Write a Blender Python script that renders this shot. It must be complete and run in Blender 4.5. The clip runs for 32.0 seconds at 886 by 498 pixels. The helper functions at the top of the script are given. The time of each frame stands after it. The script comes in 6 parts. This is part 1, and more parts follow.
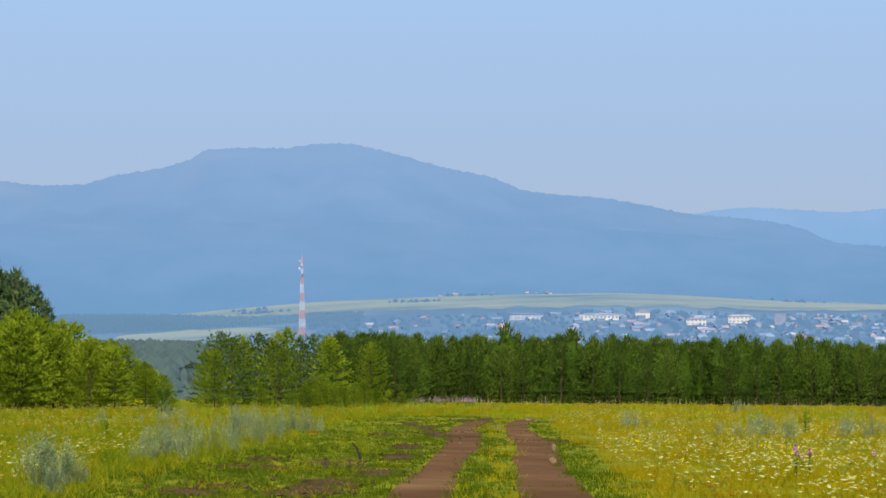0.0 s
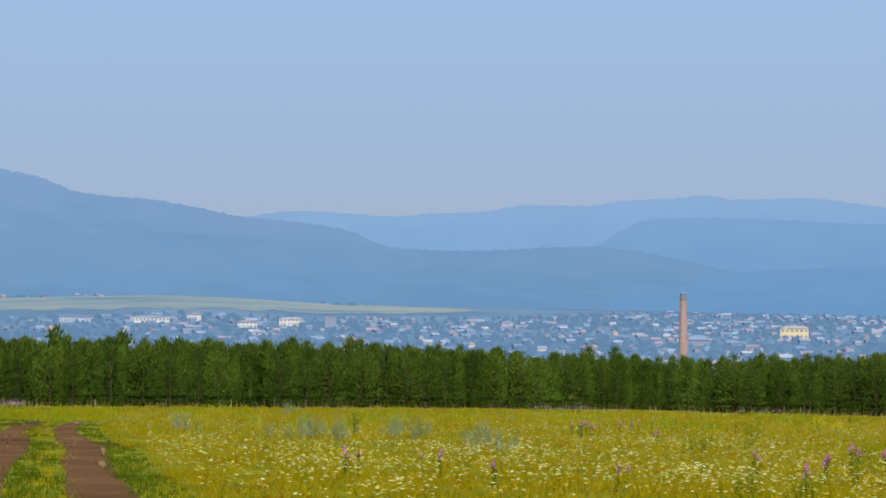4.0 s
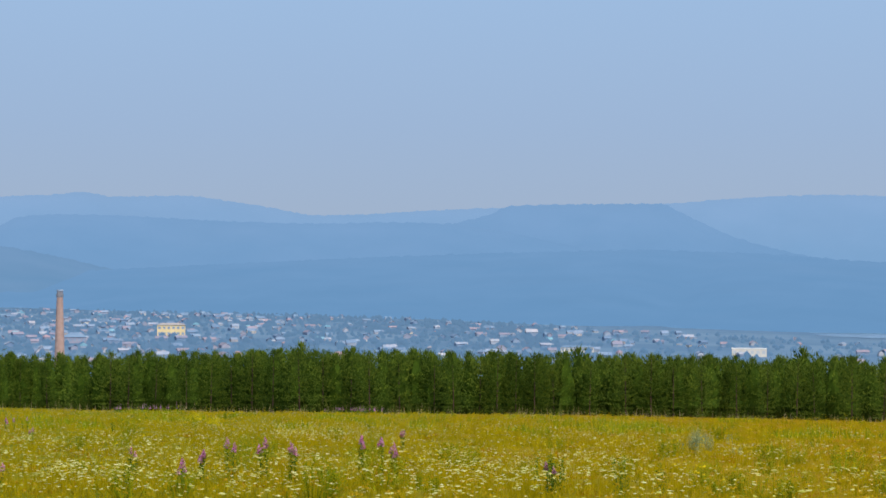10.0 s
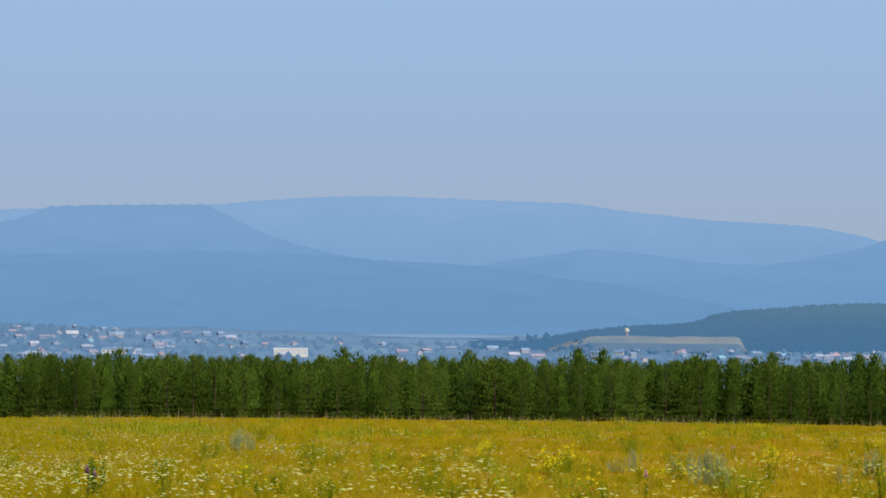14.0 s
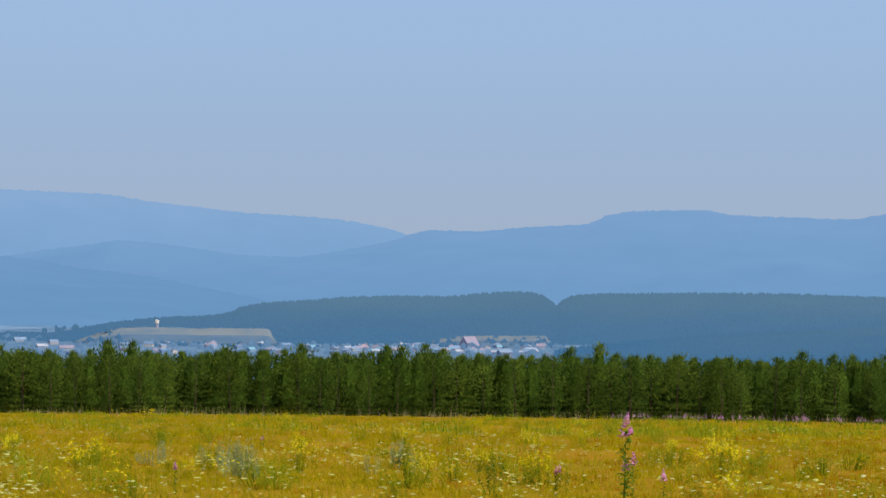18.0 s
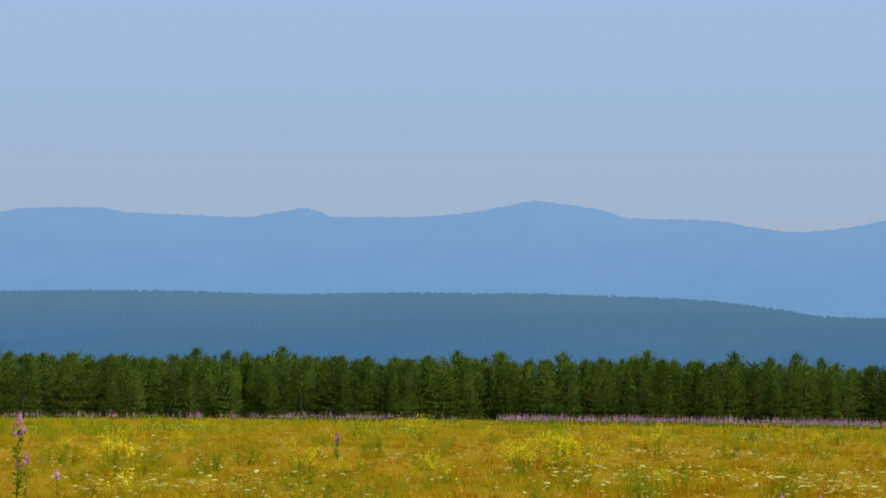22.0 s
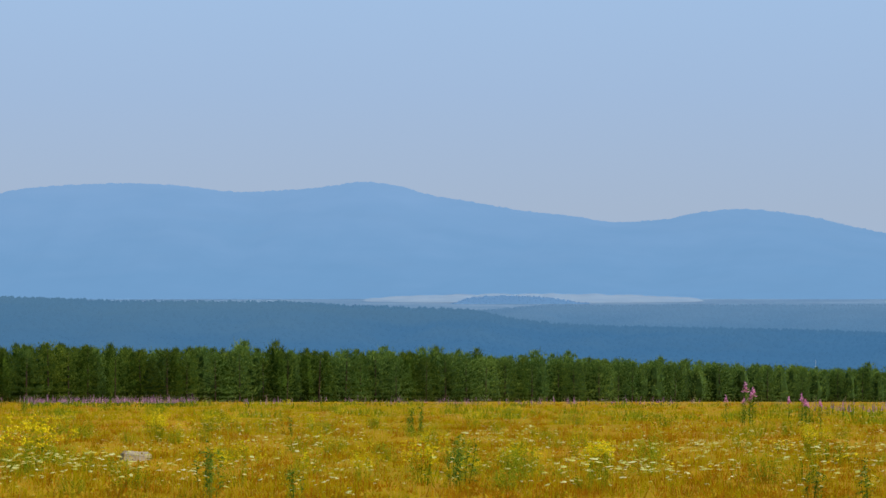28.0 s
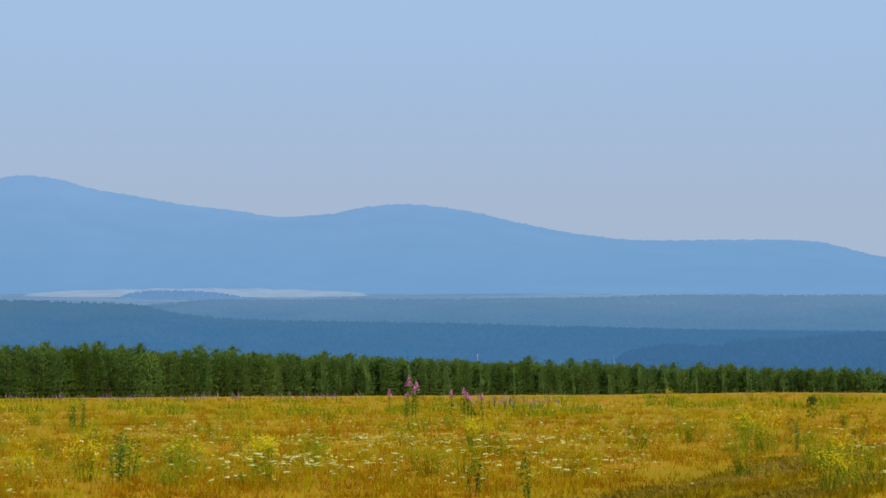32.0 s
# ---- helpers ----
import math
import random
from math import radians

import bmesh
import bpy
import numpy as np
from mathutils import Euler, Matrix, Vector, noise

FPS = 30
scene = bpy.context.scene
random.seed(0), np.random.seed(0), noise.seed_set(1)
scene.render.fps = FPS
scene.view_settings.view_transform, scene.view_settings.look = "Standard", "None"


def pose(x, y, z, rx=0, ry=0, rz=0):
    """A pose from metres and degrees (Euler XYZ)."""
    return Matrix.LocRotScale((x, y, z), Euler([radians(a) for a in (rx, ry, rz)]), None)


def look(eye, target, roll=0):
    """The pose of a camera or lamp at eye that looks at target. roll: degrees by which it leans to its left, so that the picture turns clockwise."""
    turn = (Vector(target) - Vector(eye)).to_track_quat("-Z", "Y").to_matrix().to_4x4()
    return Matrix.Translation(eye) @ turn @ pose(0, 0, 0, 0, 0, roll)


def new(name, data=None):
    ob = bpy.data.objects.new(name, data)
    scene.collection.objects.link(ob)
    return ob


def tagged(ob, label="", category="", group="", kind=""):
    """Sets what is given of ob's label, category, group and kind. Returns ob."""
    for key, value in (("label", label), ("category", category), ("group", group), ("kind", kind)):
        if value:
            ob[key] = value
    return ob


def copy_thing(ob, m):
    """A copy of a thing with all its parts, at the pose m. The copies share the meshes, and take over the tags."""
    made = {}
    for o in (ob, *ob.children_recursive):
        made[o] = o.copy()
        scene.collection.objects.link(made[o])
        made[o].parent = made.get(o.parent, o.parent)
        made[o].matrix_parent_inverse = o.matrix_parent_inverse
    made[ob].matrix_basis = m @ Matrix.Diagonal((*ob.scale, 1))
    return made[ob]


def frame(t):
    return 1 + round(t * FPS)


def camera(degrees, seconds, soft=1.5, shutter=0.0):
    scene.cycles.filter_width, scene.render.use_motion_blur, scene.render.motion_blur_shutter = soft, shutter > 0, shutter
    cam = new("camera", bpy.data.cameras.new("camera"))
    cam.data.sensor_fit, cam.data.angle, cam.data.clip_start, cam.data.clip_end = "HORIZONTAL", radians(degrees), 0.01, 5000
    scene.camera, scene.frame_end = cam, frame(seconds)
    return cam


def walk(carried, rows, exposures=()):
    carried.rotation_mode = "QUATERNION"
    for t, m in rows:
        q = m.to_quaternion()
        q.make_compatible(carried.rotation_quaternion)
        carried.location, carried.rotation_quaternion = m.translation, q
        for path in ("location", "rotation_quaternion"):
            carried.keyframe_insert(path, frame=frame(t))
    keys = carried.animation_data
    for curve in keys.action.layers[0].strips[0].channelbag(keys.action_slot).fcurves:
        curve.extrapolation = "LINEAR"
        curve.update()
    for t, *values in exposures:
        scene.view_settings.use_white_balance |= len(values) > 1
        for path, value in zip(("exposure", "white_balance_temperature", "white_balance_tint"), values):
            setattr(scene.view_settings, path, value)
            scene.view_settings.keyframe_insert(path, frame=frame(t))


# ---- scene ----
# ---- camera: it stands on the slope and turns from left to right ----
EYE = 1.5
TURNS = ((0, 59.95, 0.94, 0.23), (0.5, 59.21, 0.95, 0.23), (0.8, 58.45, 0.88, 0.20), (1, 58.06, 0.89, 0.21), (1.5, 56.70, 0.87, 0.19), (2, 55.30, 0.88, 0.12),
         (2.5, 53.48, 0.89, 0.06), (3, 52.14, 0.96, -0.01), (3.5, 51.01, 0.98, -0.04), (4, 49.75, 0.98, -0.04), (4.5, 48.57, 0.98, -0.02), (6.5, 44.76, 0.93, 0.17),
         (7, 43.75, 0.93, 0.18), (7.5, 42.70, 0.93, 0.13), (8, 41.61, 0.96, 0.11), (8.5, 40.37, 0.97, 0.04), (9, 39.03, 0.94, 0.01), (9.5, 37.55, 0.94, -0.00),
         (9.6, 37.10, 0.92, -0.02), (10, 35.62, 0.93, -0.10), (10.5, 34.06, 0.93, -0.07), (11, 32.49, 0.94, -0.05), (11.5, 31.04, 0.96, -0.06), (12, 29.71, 0.98, -0.03),
         (12.5, 28.46, 0.98, 0.01), (13, 27.30, 0.96, 0.09), (13.5, 26.22, 0.97, 0.13), (15.5, 21.71, 0.80, 0.16), (16, 20.16, 0.78, 0.33), (16.5, 18.64, 0.73, 0.29),
         (17, 17.33, 0.77, 0.05), (17.5, 15.96, 0.75, -0.06), (18, 14.53, 0.76, -0.16), (18.5, 13.15, 0.79, -0.20), (19, 11.76, 0.83, -0.20), (19.1, 11.45, 0.82, -0.19),
         (19.5, 10.19, 0.83, -0.18), (20, 8.37, 0.83, -0.18), (20.5, 6.45, 0.78, -0.20), (21, 4.46, 0.76, -0.24), (21.5, 2.69, 0.75, -0.22), (22, 0.79, 0.73, -0.13),
         (22.5, -0.87, 0.66, -0.06), (23, -2.63, 0.56, -0.01), (23.5, -4.84, 0.52, 0.01), (24, -7.28, 0.49, -0.01), (24.5, -9.12, 0.43, -0.07), (25, -10.74, 0.39, -0.08),
         (25.5, -12.37, 0.38, -0.06), (26, -13.95, 0.30, -0.03), (26.5, -15.70, 0.33, -0.02), (28.5, -20.60, 0.18, 0.04), (29, -21.45, 0.16, 0.04), (29.5, -22.32, 0.11, 0.03),
         (30, -23.17, 0.11, 0.02), (30.5, -24.16, 0.01, 0.01), (31, -25.17, 0.05, -0.01), (31.5, -26.14, 0.03, -0.01), (32, -27.31, 0.10, -0.00))
cam = camera(20.0, 32.0, soft=1.6)
walk(cam, [(t, pose(0, 0, EYE, 90 + pitch, roll, yaw)) for t, yaw, pitch, roll in TURNS],
     exposures=[(0, 0.09), (2, 0.05), (3, -0.05), (4, -0.06), (7, -0.08), (13, -0.12), (19, -0.1), (26, -0.06), (32, 0.0)])

# ---- daylight: hazy summer sky, high sun behind the camera ----
SUN_BEARING, SUN_HEIGHT = 240.0, 50.0
world = bpy.data.worlds.new("hazy_sky")
scene.world = world
world.use_nodes = True
wn, wl = world.node_tree.nodes, world.node_tree.links
wn.clear()
sky = wn.new("ShaderNodeTexSky")
sky.sky_type, sky.sun_disc = "NISHITA", False
sky.sun_elevation, sky.sun_rotation = radians(SUN_HEIGHT), radians(-SUN_BEARING)
sky.dust_density, sky.air_density, sky.ozone_density = 2.5, 1.0, 1.5
w_sky = wn.new("ShaderNodeBackground")
w_sky.inputs["Strength"].default_value = 0.14
wl.new(sky.outputs[0], w_sky.inputs["Color"])
w_co = wn.new("ShaderNodeTexCoord")
w_xyz = wn.new("ShaderNodeSeparateXYZ")
wl.new(w_co.outputs["Generated"], w_xyz.inputs[0])
w_ramp = wn.new("ShaderNodeValToRGB")
w_ramp.color_ramp.elements[0].position, w_ramp.color_ramp.elements[0].color = 0.02, (0.385, 0.485, 0.64, 1)
w_ramp.color_ramp.elements[1].position, w_ramp.color_ramp.elements[1].color = 0.14, (0.366, 0.553, 0.828, 1)
w_el = w_ramp.color_ramp.elements.new(0.065)
w_el.color = (0.365, 0.503, 0.722, 1)
wl.new(w_xyz.outputs["Z"], w_ramp.inputs[0])
w_haze = wn.new("ShaderNodeBackground")
wl.new(w_ramp.outputs[0], w_haze.inputs["Color"])
w_fade = wn.new("ShaderNodeMapRange")
w_fade.inputs["From Min"].default_value, w_fade.inputs["From Max"].default_value = 0.14, 0.45
wl.new(w_xyz.outputs["Z"], w_fade.inputs["Value"])
w_mix = wn.new("ShaderNodeMixShader")
wl.new(w_fade.outputs[0], w_mix.inputs[0])
wl.new(w_haze.outputs[0], w_mix.inputs[1])
wl.new(w_sky.outputs[0], w_mix.inputs[2])
w_out = wn.new("ShaderNodeOutputWorld")
wl.new(w_mix.outputs[0], w_out.inputs["Surface"])

sun = new("sun", bpy.data.lights.new("sun", "SUN"))
sun.data.energy, sun.data.angle, sun.data.color = 3.3, radians(2.0), (1.0, 0.95, 0.86)
sb, sh = radians(SUN_BEARING), radians(SUN_HEIGHT)
sun.matrix_world = look((-math.sin(sb) * math.cos(sh) * 50, math.cos(sb) * math.cos(sh) * 50, math.sin(sh) * 50), (0, 0, 0))


# ---- materials ----
def material(name, stops, scale=3.0, detail=5.0, rough=0.85, bump=0.0, bump_scale=40.0, source="noise", stretch=(1, 1, 1),
             glow=0.0, glow_color=(0, 0, 0), metal=0.0, through_light=0.0, lift=0.0, spread=0.7):
    """stops: colours from dark to light, spread by noise in metres, by island or by object."""
    m = bpy.data.materials.new(name)
    m.use_nodes = True
    n, l = m.node_tree.nodes, m.node_tree.links
    b = n["Principled BSDF"]
    b.inputs["Roughness"].default_value, b.inputs["Metallic"].default_value = rough, metal
    b.inputs["Specular IOR Level"].default_value = 0.02 if lift or rough > 0.8 else 0.2
    geo = n.new("ShaderNodeNewGeometry")
    stretcher = n.new("ShaderNodeVectorMath")
    stretcher.operation = "MULTIPLY"
    stretcher.inputs[1].default_value = stretch
    l.new(geo.outputs["Position"], stretcher.inputs[0])
    tex = n.new("ShaderNodeTexNoise")
    tex.inputs["Scale"].default_value, tex.inputs["Detail"].default_value = scale, detail
    tex.inputs["Roughness"].default_value = 0.65
    l.new(stretcher.outputs[0], tex.inputs["Vector"])
    ramp = n.new("ShaderNodeValToRGB")
    while len(ramp.color_ramp.elements) < len(stops):
        ramp.color_ramp.elements.new(0.5)
    lo, hi = (0.3, 0.7) if source == "noise" else (0.0, 1.0)
    for i, c in enumerate(stops):
        e = ramp.color_ramp.elements[i]
        e.position = lo + (hi - lo) * i / max(1, len(stops) - 1)
        e.color = (*c, 1)
    if source == "noise":
        l.new(tex.outputs["Fac"], ramp.inputs[0])
    else:
        which = geo.outputs["Random Per Island"] if source == "island" else n.new("ShaderNodeObjectInfo").outputs["Random"]
        add = n.new("ShaderNodeMath")
        add.operation = "MULTIPLY_ADD"
        l.new(tex.outputs["Fac"], add.inputs[0])
        add.inputs[1].default_value = 1.7
        half = n.new("ShaderNodeMath")
        half.operation = "MULTIPLY_ADD"
        l.new(which, half.inputs[0])
        half.inputs[1].default_value, half.inputs[2].default_value = spread, -0.35 - spread / 2 - 0.17
        whole = n.new("ShaderNodeMath")
        whole.operation = "MULTIPLY_ADD"
        l.new(n.new("ShaderNodeObjectInfo").outputs["Random"], whole.inputs[0])
        whole.inputs[1].default_value = 0.34
        l.new(half.outputs[0], whole.inputs[2])
        l.new(whole.outputs[0], add.inputs[2])
        l.new(add.outputs[0], ramp.inputs[0])
    l.new(ramp.outputs[0], b.inputs["Base Color"])
    if bump:
        t2 = n.new("ShaderNodeTexNoise")
        t2.inputs["Scale"].default_value, t2.inputs["Detail"].default_value = bump_scale, 4
        l.new(geo.outputs["Position"], t2.inputs["Vector"])
        bp = n.new("ShaderNodeBump")
        bp.inputs["Strength"].default_value, bp.inputs["Distance"].default_value = bump, 0.3 / bump_scale
        l.new(t2.outputs["Fac"], bp.inputs["Height"])
        l.new(bp.outputs[0], b.inputs["Normal"])
    if lift:
        # a tuft of leaves catches light like a soft mound, not like one flat leaf
        up = n.new("ShaderNodeVectorMath")
        up.operation = "ADD"
        up.inputs[1].default_value = (0, 0, lift)
        l.new(geo.outputs["Normal"], up.inputs[0])
        unit = n.new("ShaderNodeVectorMath")
        unit.operation = "NORMALIZE"
        l.new(up.outputs[0], unit.inputs[0])
        l.new(unit.outputs[0], b.inputs["Normal"])
    out = n["Material Output"]
    shader = b.outputs[0]
    if through_light:
        tr = n.new("ShaderNodeBsdfTranslucent")
        l.new(ramp.outputs[0], tr.inputs["Color"])
        mx = n.new("ShaderNodeMixShader")
        mx.inputs[0].default_value = through_light
        l.new(shader, mx.inputs[1])
        l.new(tr.outputs[0], mx.inputs[2])
        shader = mx.outputs[0]
    if glow:
        em = n.new("ShaderNodeEmission")
        em.inputs["Color"].default_value = (*glow_color, 1)
        mx = n.new("ShaderNodeMixShader")
        mx.inputs[0].default_value = glow
        l.new(shader, mx.inputs[1])
        l.new(em.outputs[0], mx.inputs[2])
        shader = mx.outputs[0]
    l.new(shader, out.inputs["Surface"])
    return m


M_NEEDLES = material("pine_needles", [(0.032, 0.062, 0.01), (0.07, 0.118, 0.016), (0.17, 0.225, 0.026)], 0.9, source="island", through_light=0.3, lift=0.3)
# paler, bluer copy of the pine needles; distance haze is put into the colour
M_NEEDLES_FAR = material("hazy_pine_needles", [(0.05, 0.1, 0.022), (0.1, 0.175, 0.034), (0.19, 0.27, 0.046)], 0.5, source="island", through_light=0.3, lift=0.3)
M_NEEDLES_YOUNG = material("young_pine_needles", [(0.07, 0.12, 0.007), (0.2, 0.275, 0.014), (0.38, 0.44, 0.027)], 0.8, source="island", through_light=0.35, lift=0.35)
M_NEEDLES_OLD = material("old_pine_needles", [(0.06, 0.1, 0.045), (0.1, 0.15, 0.055), (0.14, 0.19, 0.065)], 0.6, source="island", through_light=0.3, lift=0.6)
M_BARK = material("pine_bark", [(0.035, 0.028, 0.02), (0.08, 0.055, 0.038), (0.13, 0.085, 0.055)], 6, bump=0.6, stretch=(1, 1, 0.2))
M_GRASS_GREEN = material("green_meadow_grass", [(0.165, 0.17, 0.004), (0.28, 0.26, 0.005), (0.42, 0.33, 0.007), (0.52, 0.385, 0.012)], 0.6, source="island", through_light=0.42, lift=2.5, spread=0.35)
M_GRASS_MIX = material("yellow_green_meadow_grass", [(0.28, 0.245, 0.002), (0.42, 0.34, 0.003), (0.53, 0.4, 0.004), (0.58, 0.39, 0.008)], 0.6, source="island", through_light=0.42, lift=2.5, spread=0.35)
M_GRASS_DRY = material("dry_meadow_grass", [(0.28, 0.155, 0.002), (0.37, 0.165, 0.003), (0.43, 0.175, 0.004), (0.46, 0.235, 0.008)], 0.6, source="island", through_light=0.42, lift=2.5, spread=0.35)
M_LUSH = material("lush_meadow_herbs", [(0.1, 0.15, 0.006), (0.17, 0.225, 0.008), (0.25, 0.285, 0.011), (0.36, 0.34, 0.015)], 0.5, source="island", through_light=0.4, lift=1.2, spread=0.5)
M_TURF = material("short_green_turf", [(0.05, 0.085, 0.004), (0.095, 0.135, 0.006), (0.165, 0.19, 0.008)], 0.8, source="island", through_light=0.3, lift=1.2)
# shade inside the crowns is put into this green; the far one adds haze
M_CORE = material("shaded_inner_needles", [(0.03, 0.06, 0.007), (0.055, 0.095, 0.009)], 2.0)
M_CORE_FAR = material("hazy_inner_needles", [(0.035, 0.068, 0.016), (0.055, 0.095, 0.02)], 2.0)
M_TURF_OLIVE = material("olive_turf", [(0.14, 0.12, 0.003), (0.27, 0.19, 0.004), (0.4, 0.25, 0.006)], 0.8, source="island", through_light=0.3, lift=1.5)
M_TRODDEN = material("trodden_brown_grass", [(0.13, 0.1, 0.007), (0.23, 0.165, 0.01), (0.36, 0.23, 0.014)], 0.8, source="island", through_light=0.2, lift=1.5)
# dark green that carries the shade at the feet of the pines
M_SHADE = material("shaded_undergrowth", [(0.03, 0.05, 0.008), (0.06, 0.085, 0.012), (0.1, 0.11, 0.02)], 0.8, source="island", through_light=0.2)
M_SOIL = material("brown_soil", [(0.075, 0.037, 0.014), (0.12, 0.06, 0.023), (0.16, 0.085, 0.035), (0.22, 0.13, 0.055)], 0.25, detail=3, bump=0.1, bump_scale=20)
M_OLIVE = material("trodden_olive_grass", [(0.11, 0.068, 0.01), (0.18, 0.105, 0.015), (0.28, 0.16, 0.02)], 0.8, detail=6)
M_DARKSOIL = material("damp_dark_soil", [(0.045, 0.028, 0.012), (0.085, 0.055, 0.02), (0.14, 0.1, 0.03)], 3, bump=0.9, bump_scale=12)
M_WHITE = material("white_umbel", [(0.36, 0.36, 0.05), (0.47, 0.46, 0.12), (0.6, 0.58, 0.26)], 2, source="island")
M_YELLOW = material("yellow_petals", [(0.5, 0.4, 0.0), (0.66, 0.52, 0.01), (0.78, 0.62, 0.02)], 2, source="island")
M_MAUVE = material("faded_mauve_petals", [(0.22, 0.1, 0.16), (0.36, 0.17, 0.28), (0.46, 0.25, 0.36)], 2, source="island", through_light=0.2, lift=0.6)
M_PINK = material("pink_fireweed_petals", [(0.6, 0.18, 0.4), (0.76, 0.3, 0.55), (0.86, 0.46, 0.66)], 2, source="island", through_light=0.2, lift=0.6)
M_STEM = material("green_stems", [(0.06, 0.12, 0.01), (0.1, 0.18, 0.014), (0.17, 0.23, 0.02)], 2, source="island", through_light=0.3, lift=0.7)
M_STEM_LIGHT = material("light_green_stems", [(0.16, 0.22, 0.008), (0.26, 0.31, 0.01), (0.36, 0.36, 0.015)], 2, source="island", through_light=0.35, lift=0.9)
M_SEED = material("grass_seed_heads", [(0.3, 0.235, 0.006), (0.4, 0.255, 0.012), (0.46, 0.3, 0.03)], 0.4, source="island", through_light=0.2, lift=0.6)
M_STEM_MID = material("meadow_herb_leaves", [(0.12, 0.18, 0.006), (0.21, 0.265, 0.008), (0.32, 0.33, 0.01)], 2, source="island", through_light=0.35, lift=0.8)
M_SILVER = material("silver_wormwood_leaves", [(0.16, 0.22, 0.08), (0.25, 0.31, 0.14), (0.36, 0.4, 0.22)], 2, source="island", through_light=0.25, lift=0.8)
M_STALK = material("dry_grass_stalks", [(0.22, 0.17, 0.08), (0.34, 0.27, 0.13), (0.46, 0.38, 0.2)], 1.5, source="island", through_light=0.2, lift=0.6)
M_DEADWOOD = material("grey_weathered_wood", [(0.16, 0.13, 0.1), (0.3, 0.26, 0.2), (0.42, 0.38, 0.32)], 8, bump=0.6)
M_DARKSTICK = material("dark_stick", [(0.03, 0.025, 0.02), (0.07, 0.05, 0.04)], 8, bump=0.5)
# far trees, woods, hills: thick summer haze painted as glow, a distant backdrop
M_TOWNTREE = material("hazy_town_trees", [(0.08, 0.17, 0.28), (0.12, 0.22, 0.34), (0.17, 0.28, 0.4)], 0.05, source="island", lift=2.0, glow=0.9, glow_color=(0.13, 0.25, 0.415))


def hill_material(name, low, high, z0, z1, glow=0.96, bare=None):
    """Blue haze painted as glow, thinning with height, over dark woods with clearings."""
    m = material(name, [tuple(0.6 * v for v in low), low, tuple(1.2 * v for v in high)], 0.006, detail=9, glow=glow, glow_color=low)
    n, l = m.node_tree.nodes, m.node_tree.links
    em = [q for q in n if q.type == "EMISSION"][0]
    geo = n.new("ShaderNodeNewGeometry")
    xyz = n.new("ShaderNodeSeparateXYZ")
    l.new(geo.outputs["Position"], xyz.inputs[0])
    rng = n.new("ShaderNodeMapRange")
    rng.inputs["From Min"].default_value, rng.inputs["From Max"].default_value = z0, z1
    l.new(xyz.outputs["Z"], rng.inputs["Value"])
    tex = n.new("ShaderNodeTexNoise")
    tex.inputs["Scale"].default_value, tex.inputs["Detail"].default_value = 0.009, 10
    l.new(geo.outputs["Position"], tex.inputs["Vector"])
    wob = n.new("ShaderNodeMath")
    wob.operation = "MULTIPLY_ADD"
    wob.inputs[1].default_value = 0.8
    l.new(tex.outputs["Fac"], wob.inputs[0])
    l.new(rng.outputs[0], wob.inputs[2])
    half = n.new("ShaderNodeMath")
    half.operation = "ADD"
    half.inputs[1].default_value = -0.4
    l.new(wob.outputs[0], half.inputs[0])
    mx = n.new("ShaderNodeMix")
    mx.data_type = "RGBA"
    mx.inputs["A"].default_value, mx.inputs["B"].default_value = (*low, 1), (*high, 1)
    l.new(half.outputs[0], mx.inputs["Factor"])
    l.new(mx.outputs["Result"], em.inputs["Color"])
    if bare:
        # pinkish felled slopes and scree among the woods of the upper slope
        patch = n.new("ShaderNodeTexNoise")
        patch.inputs["Scale"].default_value, patch.inputs["Detail"].default_value = 0.004, 7
        l.new(geo.outputs["Position"], patch.inputs["Vector"])
        some = n.new("ShaderNodeMapRange")
        some.inputs["From Min"].default_value, some.inputs["From Max"].default_value = 0.52, 0.72
        some.inputs["To Max"].default_value = 0.45
        l.new(patch.outputs["Fac"], some.inputs["Value"])
        high_up = n.new("ShaderNodeMapRange")
        high_up.inputs["From Min"].default_value, high_up.inputs["From Max"].default_value = 70, 150
        l.new(xyz.outputs["Z"], high_up.inputs["Value"])
        both = n.new("ShaderNodeMath")
        both.operation = "MULTIPLY"
        l.new(some.outputs[0], both.inputs[0])
        l.new(high_up.outputs[0], both.inputs[1])
        mx2 = n.new("ShaderNodeMix")
        mx2.data_type = "RGBA"
        mx2.inputs["B"].default_value = (*bare, 1)
        l.new(both.outputs[0], mx2.inputs["Factor"])
        l.new(mx.outputs["Result"], mx2.inputs["A"])
        l.new(mx2.outputs["Result"], em.inputs["Color"])
    return m


# the woods glow blue by height: painted haze, not leaf colour
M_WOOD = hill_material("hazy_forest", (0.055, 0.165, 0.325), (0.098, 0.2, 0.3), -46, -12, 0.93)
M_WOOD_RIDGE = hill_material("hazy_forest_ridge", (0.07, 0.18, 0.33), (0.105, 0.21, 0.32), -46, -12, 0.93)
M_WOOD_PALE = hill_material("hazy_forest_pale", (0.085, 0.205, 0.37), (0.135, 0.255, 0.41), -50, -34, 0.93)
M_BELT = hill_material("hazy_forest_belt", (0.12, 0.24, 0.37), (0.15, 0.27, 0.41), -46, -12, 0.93)


